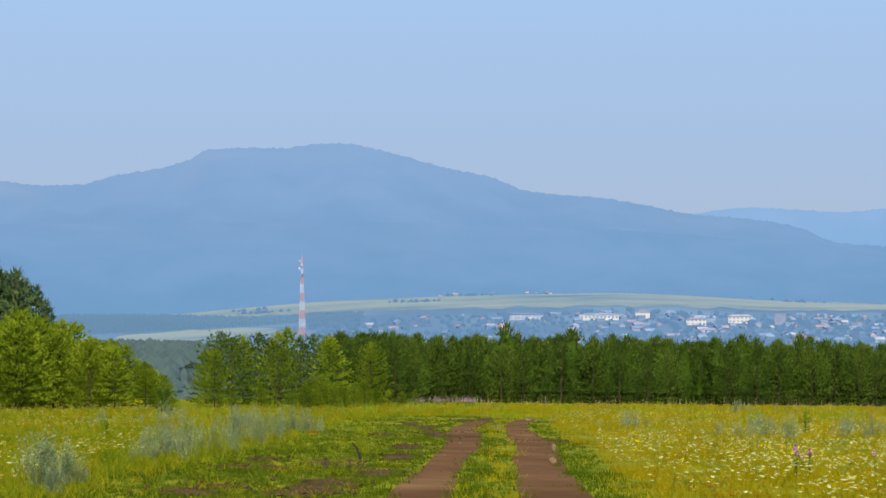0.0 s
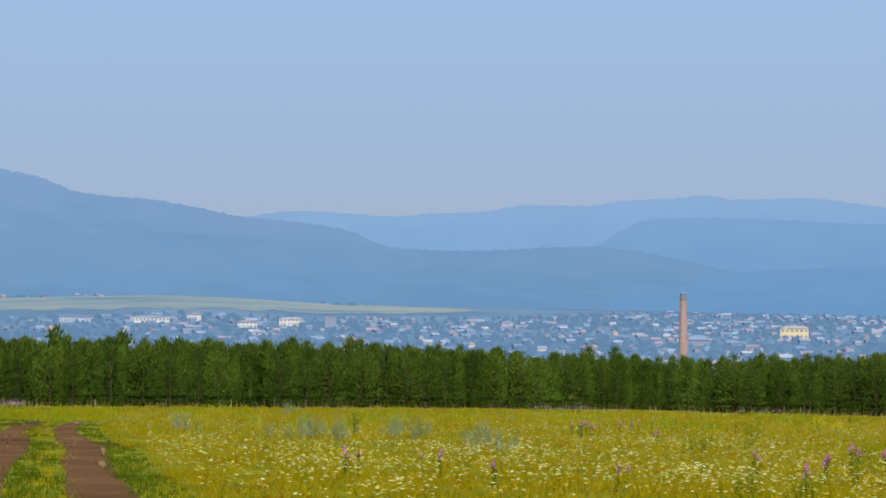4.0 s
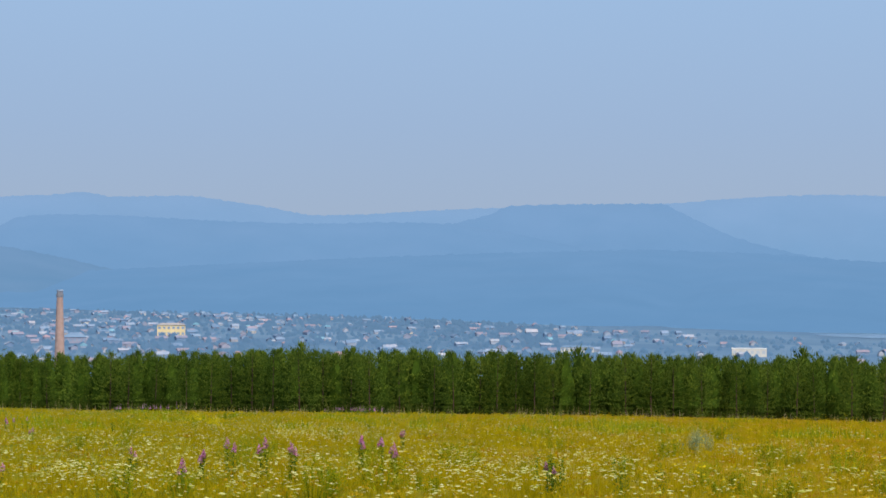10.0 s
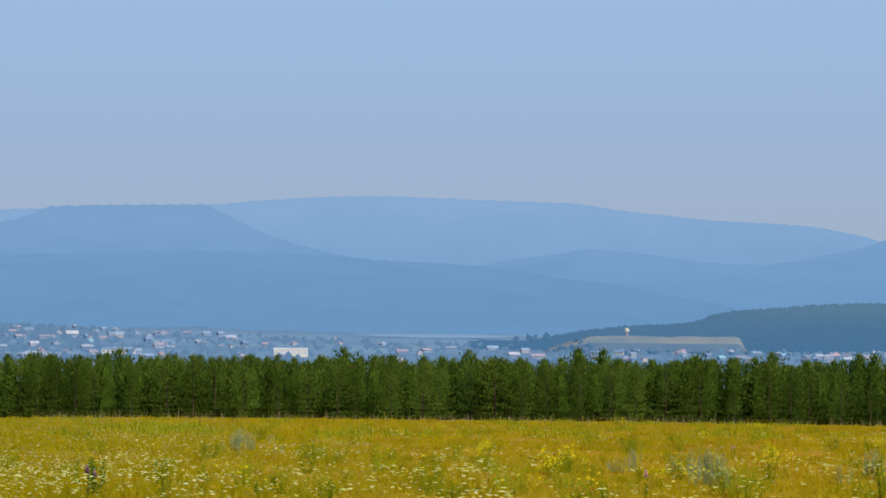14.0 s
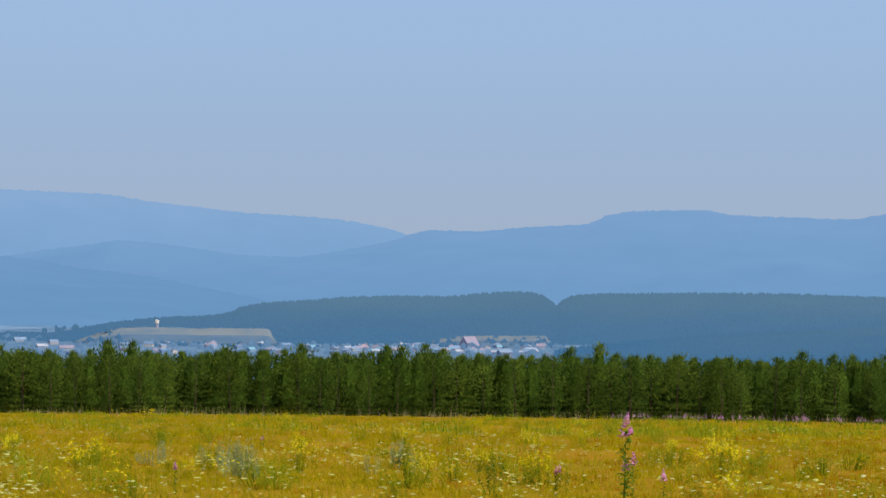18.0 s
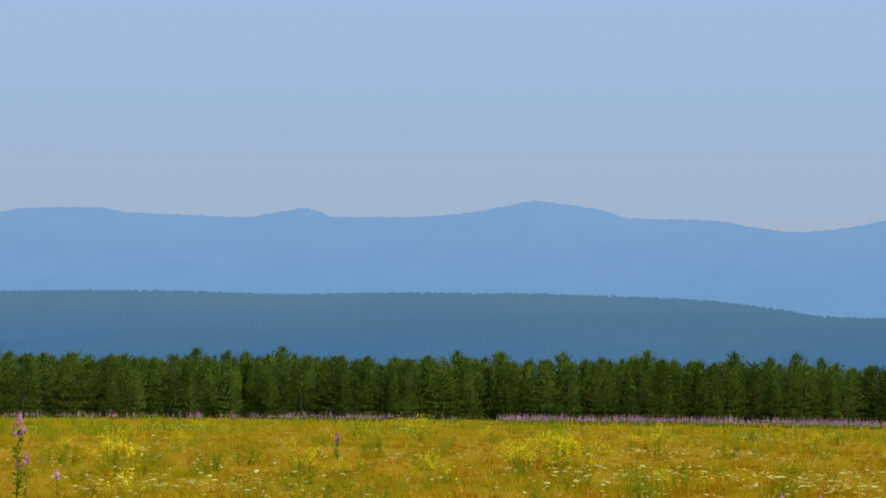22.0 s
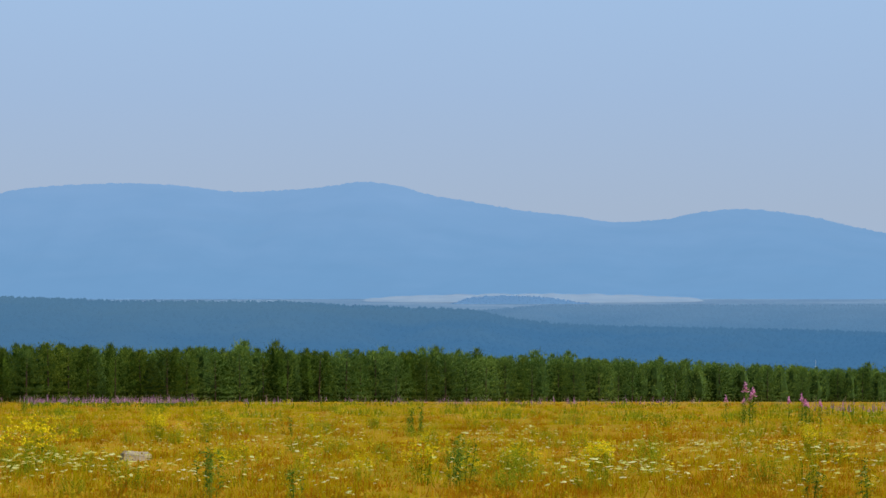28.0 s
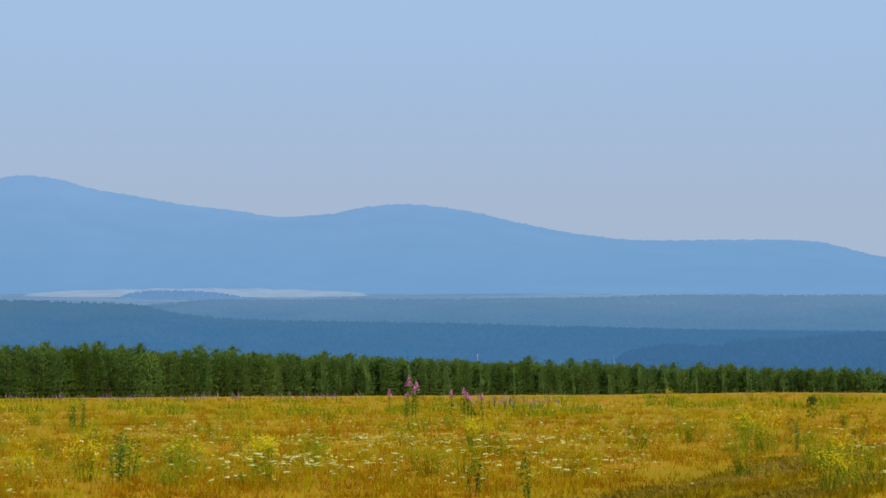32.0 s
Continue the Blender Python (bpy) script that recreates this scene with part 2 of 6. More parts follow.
# ---- helpers for building ----
def mesh_of(name, verts, faces, mats, index=None, smooth=False):
    me = bpy.data.meshes.new(name)
    me.from_pydata(verts if isinstance(verts, list) else verts.tolist(), [], faces if isinstance(faces, list) else faces.tolist())
    for m in mats if isinstance(mats, (list, tuple)) else [mats]:
        me.materials.append(m)
    if index is not None:
        me.polygons.foreach_set("material_index", np.asarray(index, dtype=np.int32))
    if smooth:
        me.polygons.foreach_set("use_smooth", np.ones(len(me.polygons), dtype=bool))
    me.update()
    return me


def part(name, bm, mat, parent, label=""):
    """Links a bmesh or a mesh as one object under a thing or a part."""
    if isinstance(bm, bmesh.types.BMesh):
        me = bpy.data.meshes.new(name)
        bm.to_mesh(me)
        bm.free()
        me.materials.append(mat)
    else:
        me = bm
    ob = new(name, me)
    ob.parent = parent
    return tagged(ob, label=label)


def box(bm, x0, x1, y0, y1, z0, z1):
    v = [bm.verts.new(c) for c in ((x0, y0, z0), (x1, y0, z0), (x1, y1, z0), (x0, y1, z0), (x0, y0, z1), (x1, y0, z1), (x1, y1, z1), (x0, y1, z1))]
    for f in ((0, 3, 2, 1), (4, 5, 6, 7), (0, 1, 5, 4), (1, 2, 6, 5), (2, 3, 7, 6), (3, 0, 4, 7)):
        bm.faces.new([v[i] for i in f])
    return v


def ring_tube(bm, rings, sides=8, cap=True):
    """rings: (x, y, z, radius) from bottom to top."""
    loops = []
    for x, y, z, r in rings:
        loops.append([bm.verts.new((x + r * math.cos(2 * math.pi * i / sides), y + r * math.sin(2 * math.pi * i / sides), z)) for i in range(sides)])
    for a, b in zip(loops, loops[1:]):
        for i in range(sides):
            bm.faces.new((a[i], a[(i + 1) % sides], b[(i + 1) % sides], b[i]))
    if cap:
        bm.faces.new(loops[-1])
        bm.faces.new(loops[0][::-1])
    return loops


def smooth(a, b, x):
    t = np.clip((np.asarray(x, dtype=float) - a) / (b - a), 0, 1)
    return t * t * (3 - 2 * t)


def curve(pairs):
    """A smooth function through a few (bearing, value) pairs."""
    p = sorted(pairs)
    xs, ys = np.array([q[0] for q in p], float), np.array([q[1] for q in p], float)
    d = np.gradient(ys, xs)
    s = np.diff(ys) / np.diff(xs)
    for i in range(1, len(xs) - 1):
        d[i] = 0.0 if s[i - 1] * s[i] <= 0 else 2 * s[i - 1] * s[i] / (s[i - 1] + s[i])

    def f(x):
        x = np.clip(np.asarray(x, float), xs[0], xs[-1])
        i = np.clip(np.searchsorted(xs, x) - 1, 0, len(xs) - 2)
        h = xs[i + 1] - xs[i]
        t = (x - xs[i]) / h
        return ((1 + 2 * t) * (1 - t) ** 2 * ys[i] + t * (1 - t) ** 2 * h * d[i] + t * t * (3 - 2 * t) * ys[i + 1] + t * t * (t - 1) * h * d[i + 1])
    return f


def waves(x, seed, octaves=5, base=1.0):
    """Smooth one-dimensional noise, about -1 to 1."""
    r = np.random.RandomState(seed)
    x = np.asarray(x, float)
    total = np.zeros_like(x)
    for o in range(octaves):
        fr = base * 2.03 ** o
        total += 0.55 ** o * (np.sin(fr * x + r.rand() * 9) + np.sin(fr * 1.37 * x + r.rand() * 9)) / 2
    return total


# ---- the land: a field that slopes away, a valley, its far side ----
field_dip = curve([(-180, 2.4), (-60, 2.89), (-36, 2.77), (-30, 2.86), (-20, 2.89), (-10, 2.82), (0, 2.75), (10, 2.67), (20, 2.58), (30, 2.46), (40, 2.36), (50, 2.25), (62, 2.12), (80, 1.99), (95, 1.93), (180, 2.4)])
far_level = curve([(-180, -20), (-60, -52), (0, -52), (16, -51), (22, -46), (30, -37), (38, -27), (45, -21), (52, -14), (54.5, -6), (56, -3), (58.5, -4.5), (62, -9.5), (63.6, -15), (65, -21), (66.5, -27), (70, -32), (95, -32), (180, -20)])


def land(d, az):
    d, az = np.asarray(d, float), np.asarray(az, float)
    near = -np.tan(np.radians(field_dip(az))) * d - 6e-5 * np.maximum(d - 205, 0) ** 2
    rough = 0.05 * np.sin(0.41 * d * np.cos(np.radians(az)) + 1.3) * np.sin(0.37 * d * np.sin(np.radians(az)))
    far = -46 + (far_level(az) + 46) * smooth(1300, 3200, d)
    w = smooth(430, 1000, d)
    return (near + rough * smooth(3, 25, d)) * (1 - w) + far * w


def at(az, d, up=0.0):
    a = math.radians(az)
    return (-math.sin(a) * d, math.cos(a) * d, float(land(d, az)) + up)


def sheet(az, dist, height):
    """A grid over bearings and distances: vertices and quads."""
    A, D = np.meshgrid(az, dist)
    a = np.radians(A)
    v = np.stack([-np.sin(a) * D, np.cos(a) * D, height], -1).reshape(-1, 3)
    n, m = len(az), len(dist)
    i = np.arange(n - 1)[None, :] + n * np.arange(m - 1)[:, None]
    i = i.ravel()
    return v, np.stack([i + 1, i, i + n, i + n + 1], -1)


def ground_material():
    m = material("ground_soil_and_grass", [(0.24, 0.185, 0.004), (0.34, 0.2, 0.005), (0.39, 0.185, 0.009)], 0.12, detail=8, bump=0.7, bump_scale=6)
    n, l = m.node_tree.nodes, m.node_tree.links
    b = n["Principled BSDF"]
    geo = n.new("ShaderNodeNewGeometry")
    flat = n.new("ShaderNodeVectorMath")
    flat.operation = "LENGTH"
    l.new(geo.outputs["Position"], flat.inputs[0])
    # valley meadows and gardens: blue haze painted into the colour, growing with distance
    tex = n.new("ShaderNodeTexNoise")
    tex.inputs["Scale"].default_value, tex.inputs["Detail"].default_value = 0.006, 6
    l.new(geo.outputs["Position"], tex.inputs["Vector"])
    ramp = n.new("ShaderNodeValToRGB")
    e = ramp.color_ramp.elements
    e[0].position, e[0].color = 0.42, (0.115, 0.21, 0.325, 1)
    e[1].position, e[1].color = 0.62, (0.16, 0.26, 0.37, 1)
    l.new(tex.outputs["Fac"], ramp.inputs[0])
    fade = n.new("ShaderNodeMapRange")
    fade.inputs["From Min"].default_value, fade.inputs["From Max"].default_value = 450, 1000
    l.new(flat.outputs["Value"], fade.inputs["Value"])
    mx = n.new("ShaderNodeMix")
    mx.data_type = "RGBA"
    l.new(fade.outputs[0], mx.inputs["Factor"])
    old = b.inputs["Base Color"].links[0].from_socket
    # greener towards the track side of the field
    split = n.new("ShaderNodeSeparateXYZ")
    l.new(geo.outputs["Position"], split.inputs[0])
    lean = n.new("ShaderNodeMath")
    lean.operation = "MULTIPLY_ADD"
    lean.inputs[1].default_value = 0.75
    l.new(split.outputs["Y"], lean.inputs[0])
    l.new(split.outputs["X"], lean.inputs[2])
    side = n.new("ShaderNodeMapRange")
    side.inputs["From Min"].default_value, side.inputs["From Max"].default_value = 18, -12
    l.new(lean.outputs[0], side.inputs["Value"])
    lush = n.new("ShaderNodeValToRGB")
    e = lush.color_ramp.elements
    e[0].position, e[0].color = 0.35, (0.1, 0.13, 0.006, 1)
    e[1].position, e[1].color = 0.65, (0.24, 0.245, 0.01, 1)
    fine = n.new("ShaderNodeTexNoise")
    fine.inputs["Scale"].default_value, fine.inputs["Detail"].default_value = 0.5, 8
    l.new(geo.outputs["Position"], fine.inputs["Vector"])
    l.new(fine.outputs["Fac"], lush.inputs[0])
    turn = n.new("ShaderNodeMix")
    turn.data_type = "RGBA"
    l.new(side.outputs[0], turn.inputs["Factor"])
    l.new(old, turn.inputs["A"])
    l.new(lush.outputs[0], turn.inputs["B"])
    l.new(turn.outputs["Result"], mx.inputs["A"])
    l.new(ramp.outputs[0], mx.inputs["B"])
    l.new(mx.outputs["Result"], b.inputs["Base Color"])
    return m


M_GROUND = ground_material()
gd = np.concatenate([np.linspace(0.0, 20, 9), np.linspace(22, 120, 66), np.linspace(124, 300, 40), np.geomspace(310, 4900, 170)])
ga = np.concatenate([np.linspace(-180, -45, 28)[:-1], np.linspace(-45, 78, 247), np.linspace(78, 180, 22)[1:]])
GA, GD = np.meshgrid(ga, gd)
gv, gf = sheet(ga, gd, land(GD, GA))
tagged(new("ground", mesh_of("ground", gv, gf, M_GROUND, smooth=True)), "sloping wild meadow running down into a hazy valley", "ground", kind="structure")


# ---- far hills: forested, haze painted as blue glow ----
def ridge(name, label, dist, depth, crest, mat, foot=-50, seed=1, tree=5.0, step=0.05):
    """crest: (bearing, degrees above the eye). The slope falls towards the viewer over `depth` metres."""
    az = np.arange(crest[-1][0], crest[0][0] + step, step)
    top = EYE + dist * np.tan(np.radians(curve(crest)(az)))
    rnd = np.random.RandomState(seed)
    fringe = tree * (0.15 * waves(az * 14, seed, 3) + 0.35 * rnd.rand(len(az)) ** 3)
    us = np.concatenate([np.linspace(0, 1, 18), [1.02, 1.06, 1.2]])
    dist_rows = dist - depth * (1 - us)
    hs = []
    for u, d in zip(us, dist_rows):
        s = min(u, 1.0)
        form = s ** 1.15
        h = foot + (top - foot) * form
        h = h + (top - foot) * 0.05 * np.sin(math.pi * s) * waves(az * 0.9 + u * 1.7, seed + 3, 4)
        if 0.95 < u <= 1.0:
            h = h + fringe
        if u > 1:
            h = h - (u - 1) * 600
        hs.append(h)
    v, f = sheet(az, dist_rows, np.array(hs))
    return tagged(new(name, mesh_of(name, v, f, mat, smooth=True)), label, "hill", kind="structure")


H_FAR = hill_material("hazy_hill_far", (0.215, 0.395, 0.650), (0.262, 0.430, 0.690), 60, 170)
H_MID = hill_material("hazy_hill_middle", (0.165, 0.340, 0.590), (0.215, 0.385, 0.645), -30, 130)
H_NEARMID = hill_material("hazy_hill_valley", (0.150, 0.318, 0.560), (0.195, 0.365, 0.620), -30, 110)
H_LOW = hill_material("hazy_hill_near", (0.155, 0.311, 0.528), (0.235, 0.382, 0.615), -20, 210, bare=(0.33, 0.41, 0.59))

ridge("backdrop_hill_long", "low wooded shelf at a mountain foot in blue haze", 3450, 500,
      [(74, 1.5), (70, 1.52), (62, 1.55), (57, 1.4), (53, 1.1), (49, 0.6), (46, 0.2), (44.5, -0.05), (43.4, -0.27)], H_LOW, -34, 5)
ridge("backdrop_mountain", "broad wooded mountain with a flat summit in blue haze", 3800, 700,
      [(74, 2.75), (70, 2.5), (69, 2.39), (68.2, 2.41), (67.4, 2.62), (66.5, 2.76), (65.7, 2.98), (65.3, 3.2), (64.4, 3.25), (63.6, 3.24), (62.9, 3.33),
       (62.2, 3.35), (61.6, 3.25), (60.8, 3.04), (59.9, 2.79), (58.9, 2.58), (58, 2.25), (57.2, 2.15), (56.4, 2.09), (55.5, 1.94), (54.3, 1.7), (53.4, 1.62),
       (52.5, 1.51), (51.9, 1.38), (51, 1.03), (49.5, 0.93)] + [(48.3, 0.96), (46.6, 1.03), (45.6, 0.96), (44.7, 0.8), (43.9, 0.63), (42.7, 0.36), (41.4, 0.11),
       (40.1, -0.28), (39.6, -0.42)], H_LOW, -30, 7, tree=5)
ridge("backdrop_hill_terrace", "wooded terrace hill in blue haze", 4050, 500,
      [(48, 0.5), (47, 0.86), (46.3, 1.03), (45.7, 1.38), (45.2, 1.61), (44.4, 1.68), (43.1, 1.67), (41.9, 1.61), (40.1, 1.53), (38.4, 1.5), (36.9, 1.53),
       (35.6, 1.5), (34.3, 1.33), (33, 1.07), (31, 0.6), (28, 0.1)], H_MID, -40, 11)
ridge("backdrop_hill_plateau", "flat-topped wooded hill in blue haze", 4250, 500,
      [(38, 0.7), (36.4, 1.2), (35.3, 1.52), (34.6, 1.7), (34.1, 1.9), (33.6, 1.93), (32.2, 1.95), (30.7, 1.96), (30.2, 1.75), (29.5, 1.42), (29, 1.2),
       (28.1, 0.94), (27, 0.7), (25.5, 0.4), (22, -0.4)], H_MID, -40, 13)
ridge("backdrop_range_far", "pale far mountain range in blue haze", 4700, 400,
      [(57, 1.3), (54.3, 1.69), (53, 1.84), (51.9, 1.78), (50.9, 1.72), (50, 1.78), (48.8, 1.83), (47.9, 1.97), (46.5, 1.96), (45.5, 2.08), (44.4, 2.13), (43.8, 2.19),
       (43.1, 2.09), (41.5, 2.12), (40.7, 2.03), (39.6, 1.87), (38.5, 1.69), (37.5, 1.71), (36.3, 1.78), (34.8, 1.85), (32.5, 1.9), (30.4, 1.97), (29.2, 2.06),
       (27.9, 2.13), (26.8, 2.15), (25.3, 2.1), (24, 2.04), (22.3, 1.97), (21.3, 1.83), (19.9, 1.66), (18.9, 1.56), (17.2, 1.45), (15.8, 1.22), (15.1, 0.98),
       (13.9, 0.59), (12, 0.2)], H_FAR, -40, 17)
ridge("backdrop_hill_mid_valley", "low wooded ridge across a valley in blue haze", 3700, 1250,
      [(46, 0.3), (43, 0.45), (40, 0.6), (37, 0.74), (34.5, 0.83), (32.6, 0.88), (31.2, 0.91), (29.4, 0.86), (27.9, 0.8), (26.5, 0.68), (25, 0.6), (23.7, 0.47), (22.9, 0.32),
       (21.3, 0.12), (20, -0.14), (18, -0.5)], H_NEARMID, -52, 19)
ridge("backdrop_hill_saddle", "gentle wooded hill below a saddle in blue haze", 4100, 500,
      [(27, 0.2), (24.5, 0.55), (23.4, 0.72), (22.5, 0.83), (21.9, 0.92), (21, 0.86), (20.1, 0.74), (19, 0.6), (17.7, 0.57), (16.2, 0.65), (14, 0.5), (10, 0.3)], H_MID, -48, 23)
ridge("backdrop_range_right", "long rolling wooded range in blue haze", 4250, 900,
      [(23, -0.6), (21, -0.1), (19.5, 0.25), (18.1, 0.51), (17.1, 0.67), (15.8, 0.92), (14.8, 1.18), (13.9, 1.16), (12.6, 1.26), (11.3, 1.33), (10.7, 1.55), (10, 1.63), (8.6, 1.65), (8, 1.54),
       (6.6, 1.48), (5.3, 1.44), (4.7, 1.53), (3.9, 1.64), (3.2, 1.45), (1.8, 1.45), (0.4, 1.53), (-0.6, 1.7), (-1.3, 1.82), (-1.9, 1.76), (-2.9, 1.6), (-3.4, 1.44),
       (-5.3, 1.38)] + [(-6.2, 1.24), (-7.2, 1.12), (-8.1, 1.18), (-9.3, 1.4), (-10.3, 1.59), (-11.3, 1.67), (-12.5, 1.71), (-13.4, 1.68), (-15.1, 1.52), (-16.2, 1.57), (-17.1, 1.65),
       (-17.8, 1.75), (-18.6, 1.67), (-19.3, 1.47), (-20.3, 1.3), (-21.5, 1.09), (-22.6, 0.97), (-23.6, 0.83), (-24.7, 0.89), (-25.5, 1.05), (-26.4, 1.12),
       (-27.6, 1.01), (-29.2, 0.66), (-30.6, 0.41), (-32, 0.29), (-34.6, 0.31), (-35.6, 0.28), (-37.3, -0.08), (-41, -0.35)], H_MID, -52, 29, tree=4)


# ---- woods in the middle distance: a canopy of small crowns ----
def crowns(name, label, az, d, base, height, width, mat, seed, sides=5, category="wood"):
    """One joined mesh of uneven pointed crowns."""
    r = np.random.RandomState(seed)
    n = len(az)
    a = np.radians(az)
    x, y = -np.sin(a) * d, np.cos(a) * d
    levels = ((0.0, 0.8), (0.45, 1.0))
    per = 2 * sides + 1
    ang = np.arange(sides) * 2 * np.pi / sides
    allv = np.zeros((n, per, 3))
    for k, (u, w) in enumerate(levels):
        wob = 0.75 + 0.5 * r.rand(n, sides)
        allv[:, k * sides:(k + 1) * sides, 0] = x[:, None] + np.cos(ang)[None] * wob * (width * w / 2)[:, None]
        allv[:, k * sides:(k + 1) * sides, 1] = y[:, None] + np.sin(ang)[None] * wob * (width * w / 2)[:, None]
        allv[:, k * sides:(k + 1) * sides, 2] = (base + height * u)[:, None] + (r.rand(n, sides) - 0.5) * 0.2 * height[:, None]
    allv[:, -1] = np.stack([x + (r.rand(n) - 0.5) * 0.3 * width, y, base + height * 0.92], -1)
    f1 = []
    for i in range(sides):
        j = (i + 1) % sides
        f1.append((i, j, sides + j))
        f1.append((i, sides + j, sides + i))
        f1.append((sides + i, sides + j, per - 1))
    f1 = np.array(f1)
    F = (f1[None] + per * np.arange(n)[:, None, None]).reshape(-1, 3)
    return tagged(new(name, mesh_of(name, allv.reshape(-1, 3), F, mat)), label, category, kind="stuff")


def wood(name, label, crest, dist, depth, foot, n, tall, mat, seed):
    f = curve(crest)
    az = np.arange(crest[-1][0], crest[0][0] + 0.15, 0.15)
    us = np.concatenate([[-0.01], np.linspace(0, 1.15, 16)])
    top = EYE + dist * np.tan(np.radians(f(az))) - tall * 0.2

    def level(u, t, a):
        return np.maximum(foot + (t - foot) * np.minimum(u, 1.0) ** 0.9 - np.maximum(u - 1, 0) * 120, -80) + 2.5 * waves(a * 1.3 + u * 2, seed, 3) * np.minimum(u, 1) * (1 - np.minimum(u, 1)) * 4
    v, q = sheet(az, dist - depth * (1 - us), np.array([np.maximum(level(max(u, 0.0), top, az), land(dist - depth * (1 - u), az) + (0.3 if u >= 0 else -2.0)) for u in us]))
    tagged(new("ground_under_" + name, mesh_of(name, v, q, mat, smooth=True)), "wooded slope floor in blue haze", "slope", kind="structure")
    r = np.random.RandomState(seed)
    a = r.uniform(crest[-1][0], crest[0][0], n)
    u = 0.04 + 0.96 * r.rand(n) ** 0.7
    u[: n // 5] = r.uniform(0.97, 1.0, n // 5)
    t = EYE + dist * np.tan(np.radians(f(a))) - tall * 0.2
    h = tall * r.uniform(0.75, 1.05, n)
    h[: n // 5] *= 0.8
    return crowns(name, label, a, dist - depth * (1 - u), np.maximum(level(u, t, a), land(dist - depth * (1 - u), a)) - 0.45 * h, h, h * r.uniform(0.7, 1.1, n), mat, seed)


# haze is put in here too: greyed base colour, then blue glow
M_WOOD_NEAR = material("hazy_forest_edge", [(0.045, 0.075, 0.08), (0.06, 0.095, 0.095), (0.08, 0.12, 0.11)], 0.03, source="island", lift=1.0)
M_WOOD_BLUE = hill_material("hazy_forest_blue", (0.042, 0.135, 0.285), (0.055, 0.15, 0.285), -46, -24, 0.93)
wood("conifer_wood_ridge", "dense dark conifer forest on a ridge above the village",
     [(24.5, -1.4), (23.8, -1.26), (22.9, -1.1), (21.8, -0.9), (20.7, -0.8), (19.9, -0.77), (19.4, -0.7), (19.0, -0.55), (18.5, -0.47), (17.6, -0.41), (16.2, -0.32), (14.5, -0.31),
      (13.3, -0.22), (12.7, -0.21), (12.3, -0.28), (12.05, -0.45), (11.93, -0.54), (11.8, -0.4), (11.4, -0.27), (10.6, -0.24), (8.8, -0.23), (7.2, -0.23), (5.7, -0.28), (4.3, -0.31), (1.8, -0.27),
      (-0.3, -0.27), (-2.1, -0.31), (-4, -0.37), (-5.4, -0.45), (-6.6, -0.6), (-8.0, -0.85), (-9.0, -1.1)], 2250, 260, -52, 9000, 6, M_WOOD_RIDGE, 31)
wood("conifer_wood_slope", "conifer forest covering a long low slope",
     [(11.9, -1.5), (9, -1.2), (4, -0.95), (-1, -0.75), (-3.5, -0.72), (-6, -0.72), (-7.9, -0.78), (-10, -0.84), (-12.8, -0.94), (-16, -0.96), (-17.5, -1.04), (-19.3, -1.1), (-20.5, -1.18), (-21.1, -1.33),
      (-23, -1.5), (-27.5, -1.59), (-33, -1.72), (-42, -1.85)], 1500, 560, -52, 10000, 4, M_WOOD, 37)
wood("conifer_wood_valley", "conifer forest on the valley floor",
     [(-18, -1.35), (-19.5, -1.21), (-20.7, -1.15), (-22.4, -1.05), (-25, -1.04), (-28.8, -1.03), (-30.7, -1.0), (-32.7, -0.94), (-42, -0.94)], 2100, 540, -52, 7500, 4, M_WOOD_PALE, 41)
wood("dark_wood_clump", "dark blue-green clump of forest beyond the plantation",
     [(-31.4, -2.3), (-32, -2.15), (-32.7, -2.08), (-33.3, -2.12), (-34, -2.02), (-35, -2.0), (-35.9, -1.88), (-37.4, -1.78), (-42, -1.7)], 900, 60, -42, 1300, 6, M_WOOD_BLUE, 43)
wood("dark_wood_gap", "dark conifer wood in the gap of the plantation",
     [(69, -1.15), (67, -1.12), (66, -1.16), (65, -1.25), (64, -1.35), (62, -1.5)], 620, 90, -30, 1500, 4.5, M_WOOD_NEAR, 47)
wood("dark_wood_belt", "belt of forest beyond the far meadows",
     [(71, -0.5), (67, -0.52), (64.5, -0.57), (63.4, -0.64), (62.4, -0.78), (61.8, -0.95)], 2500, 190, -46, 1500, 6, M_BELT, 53)


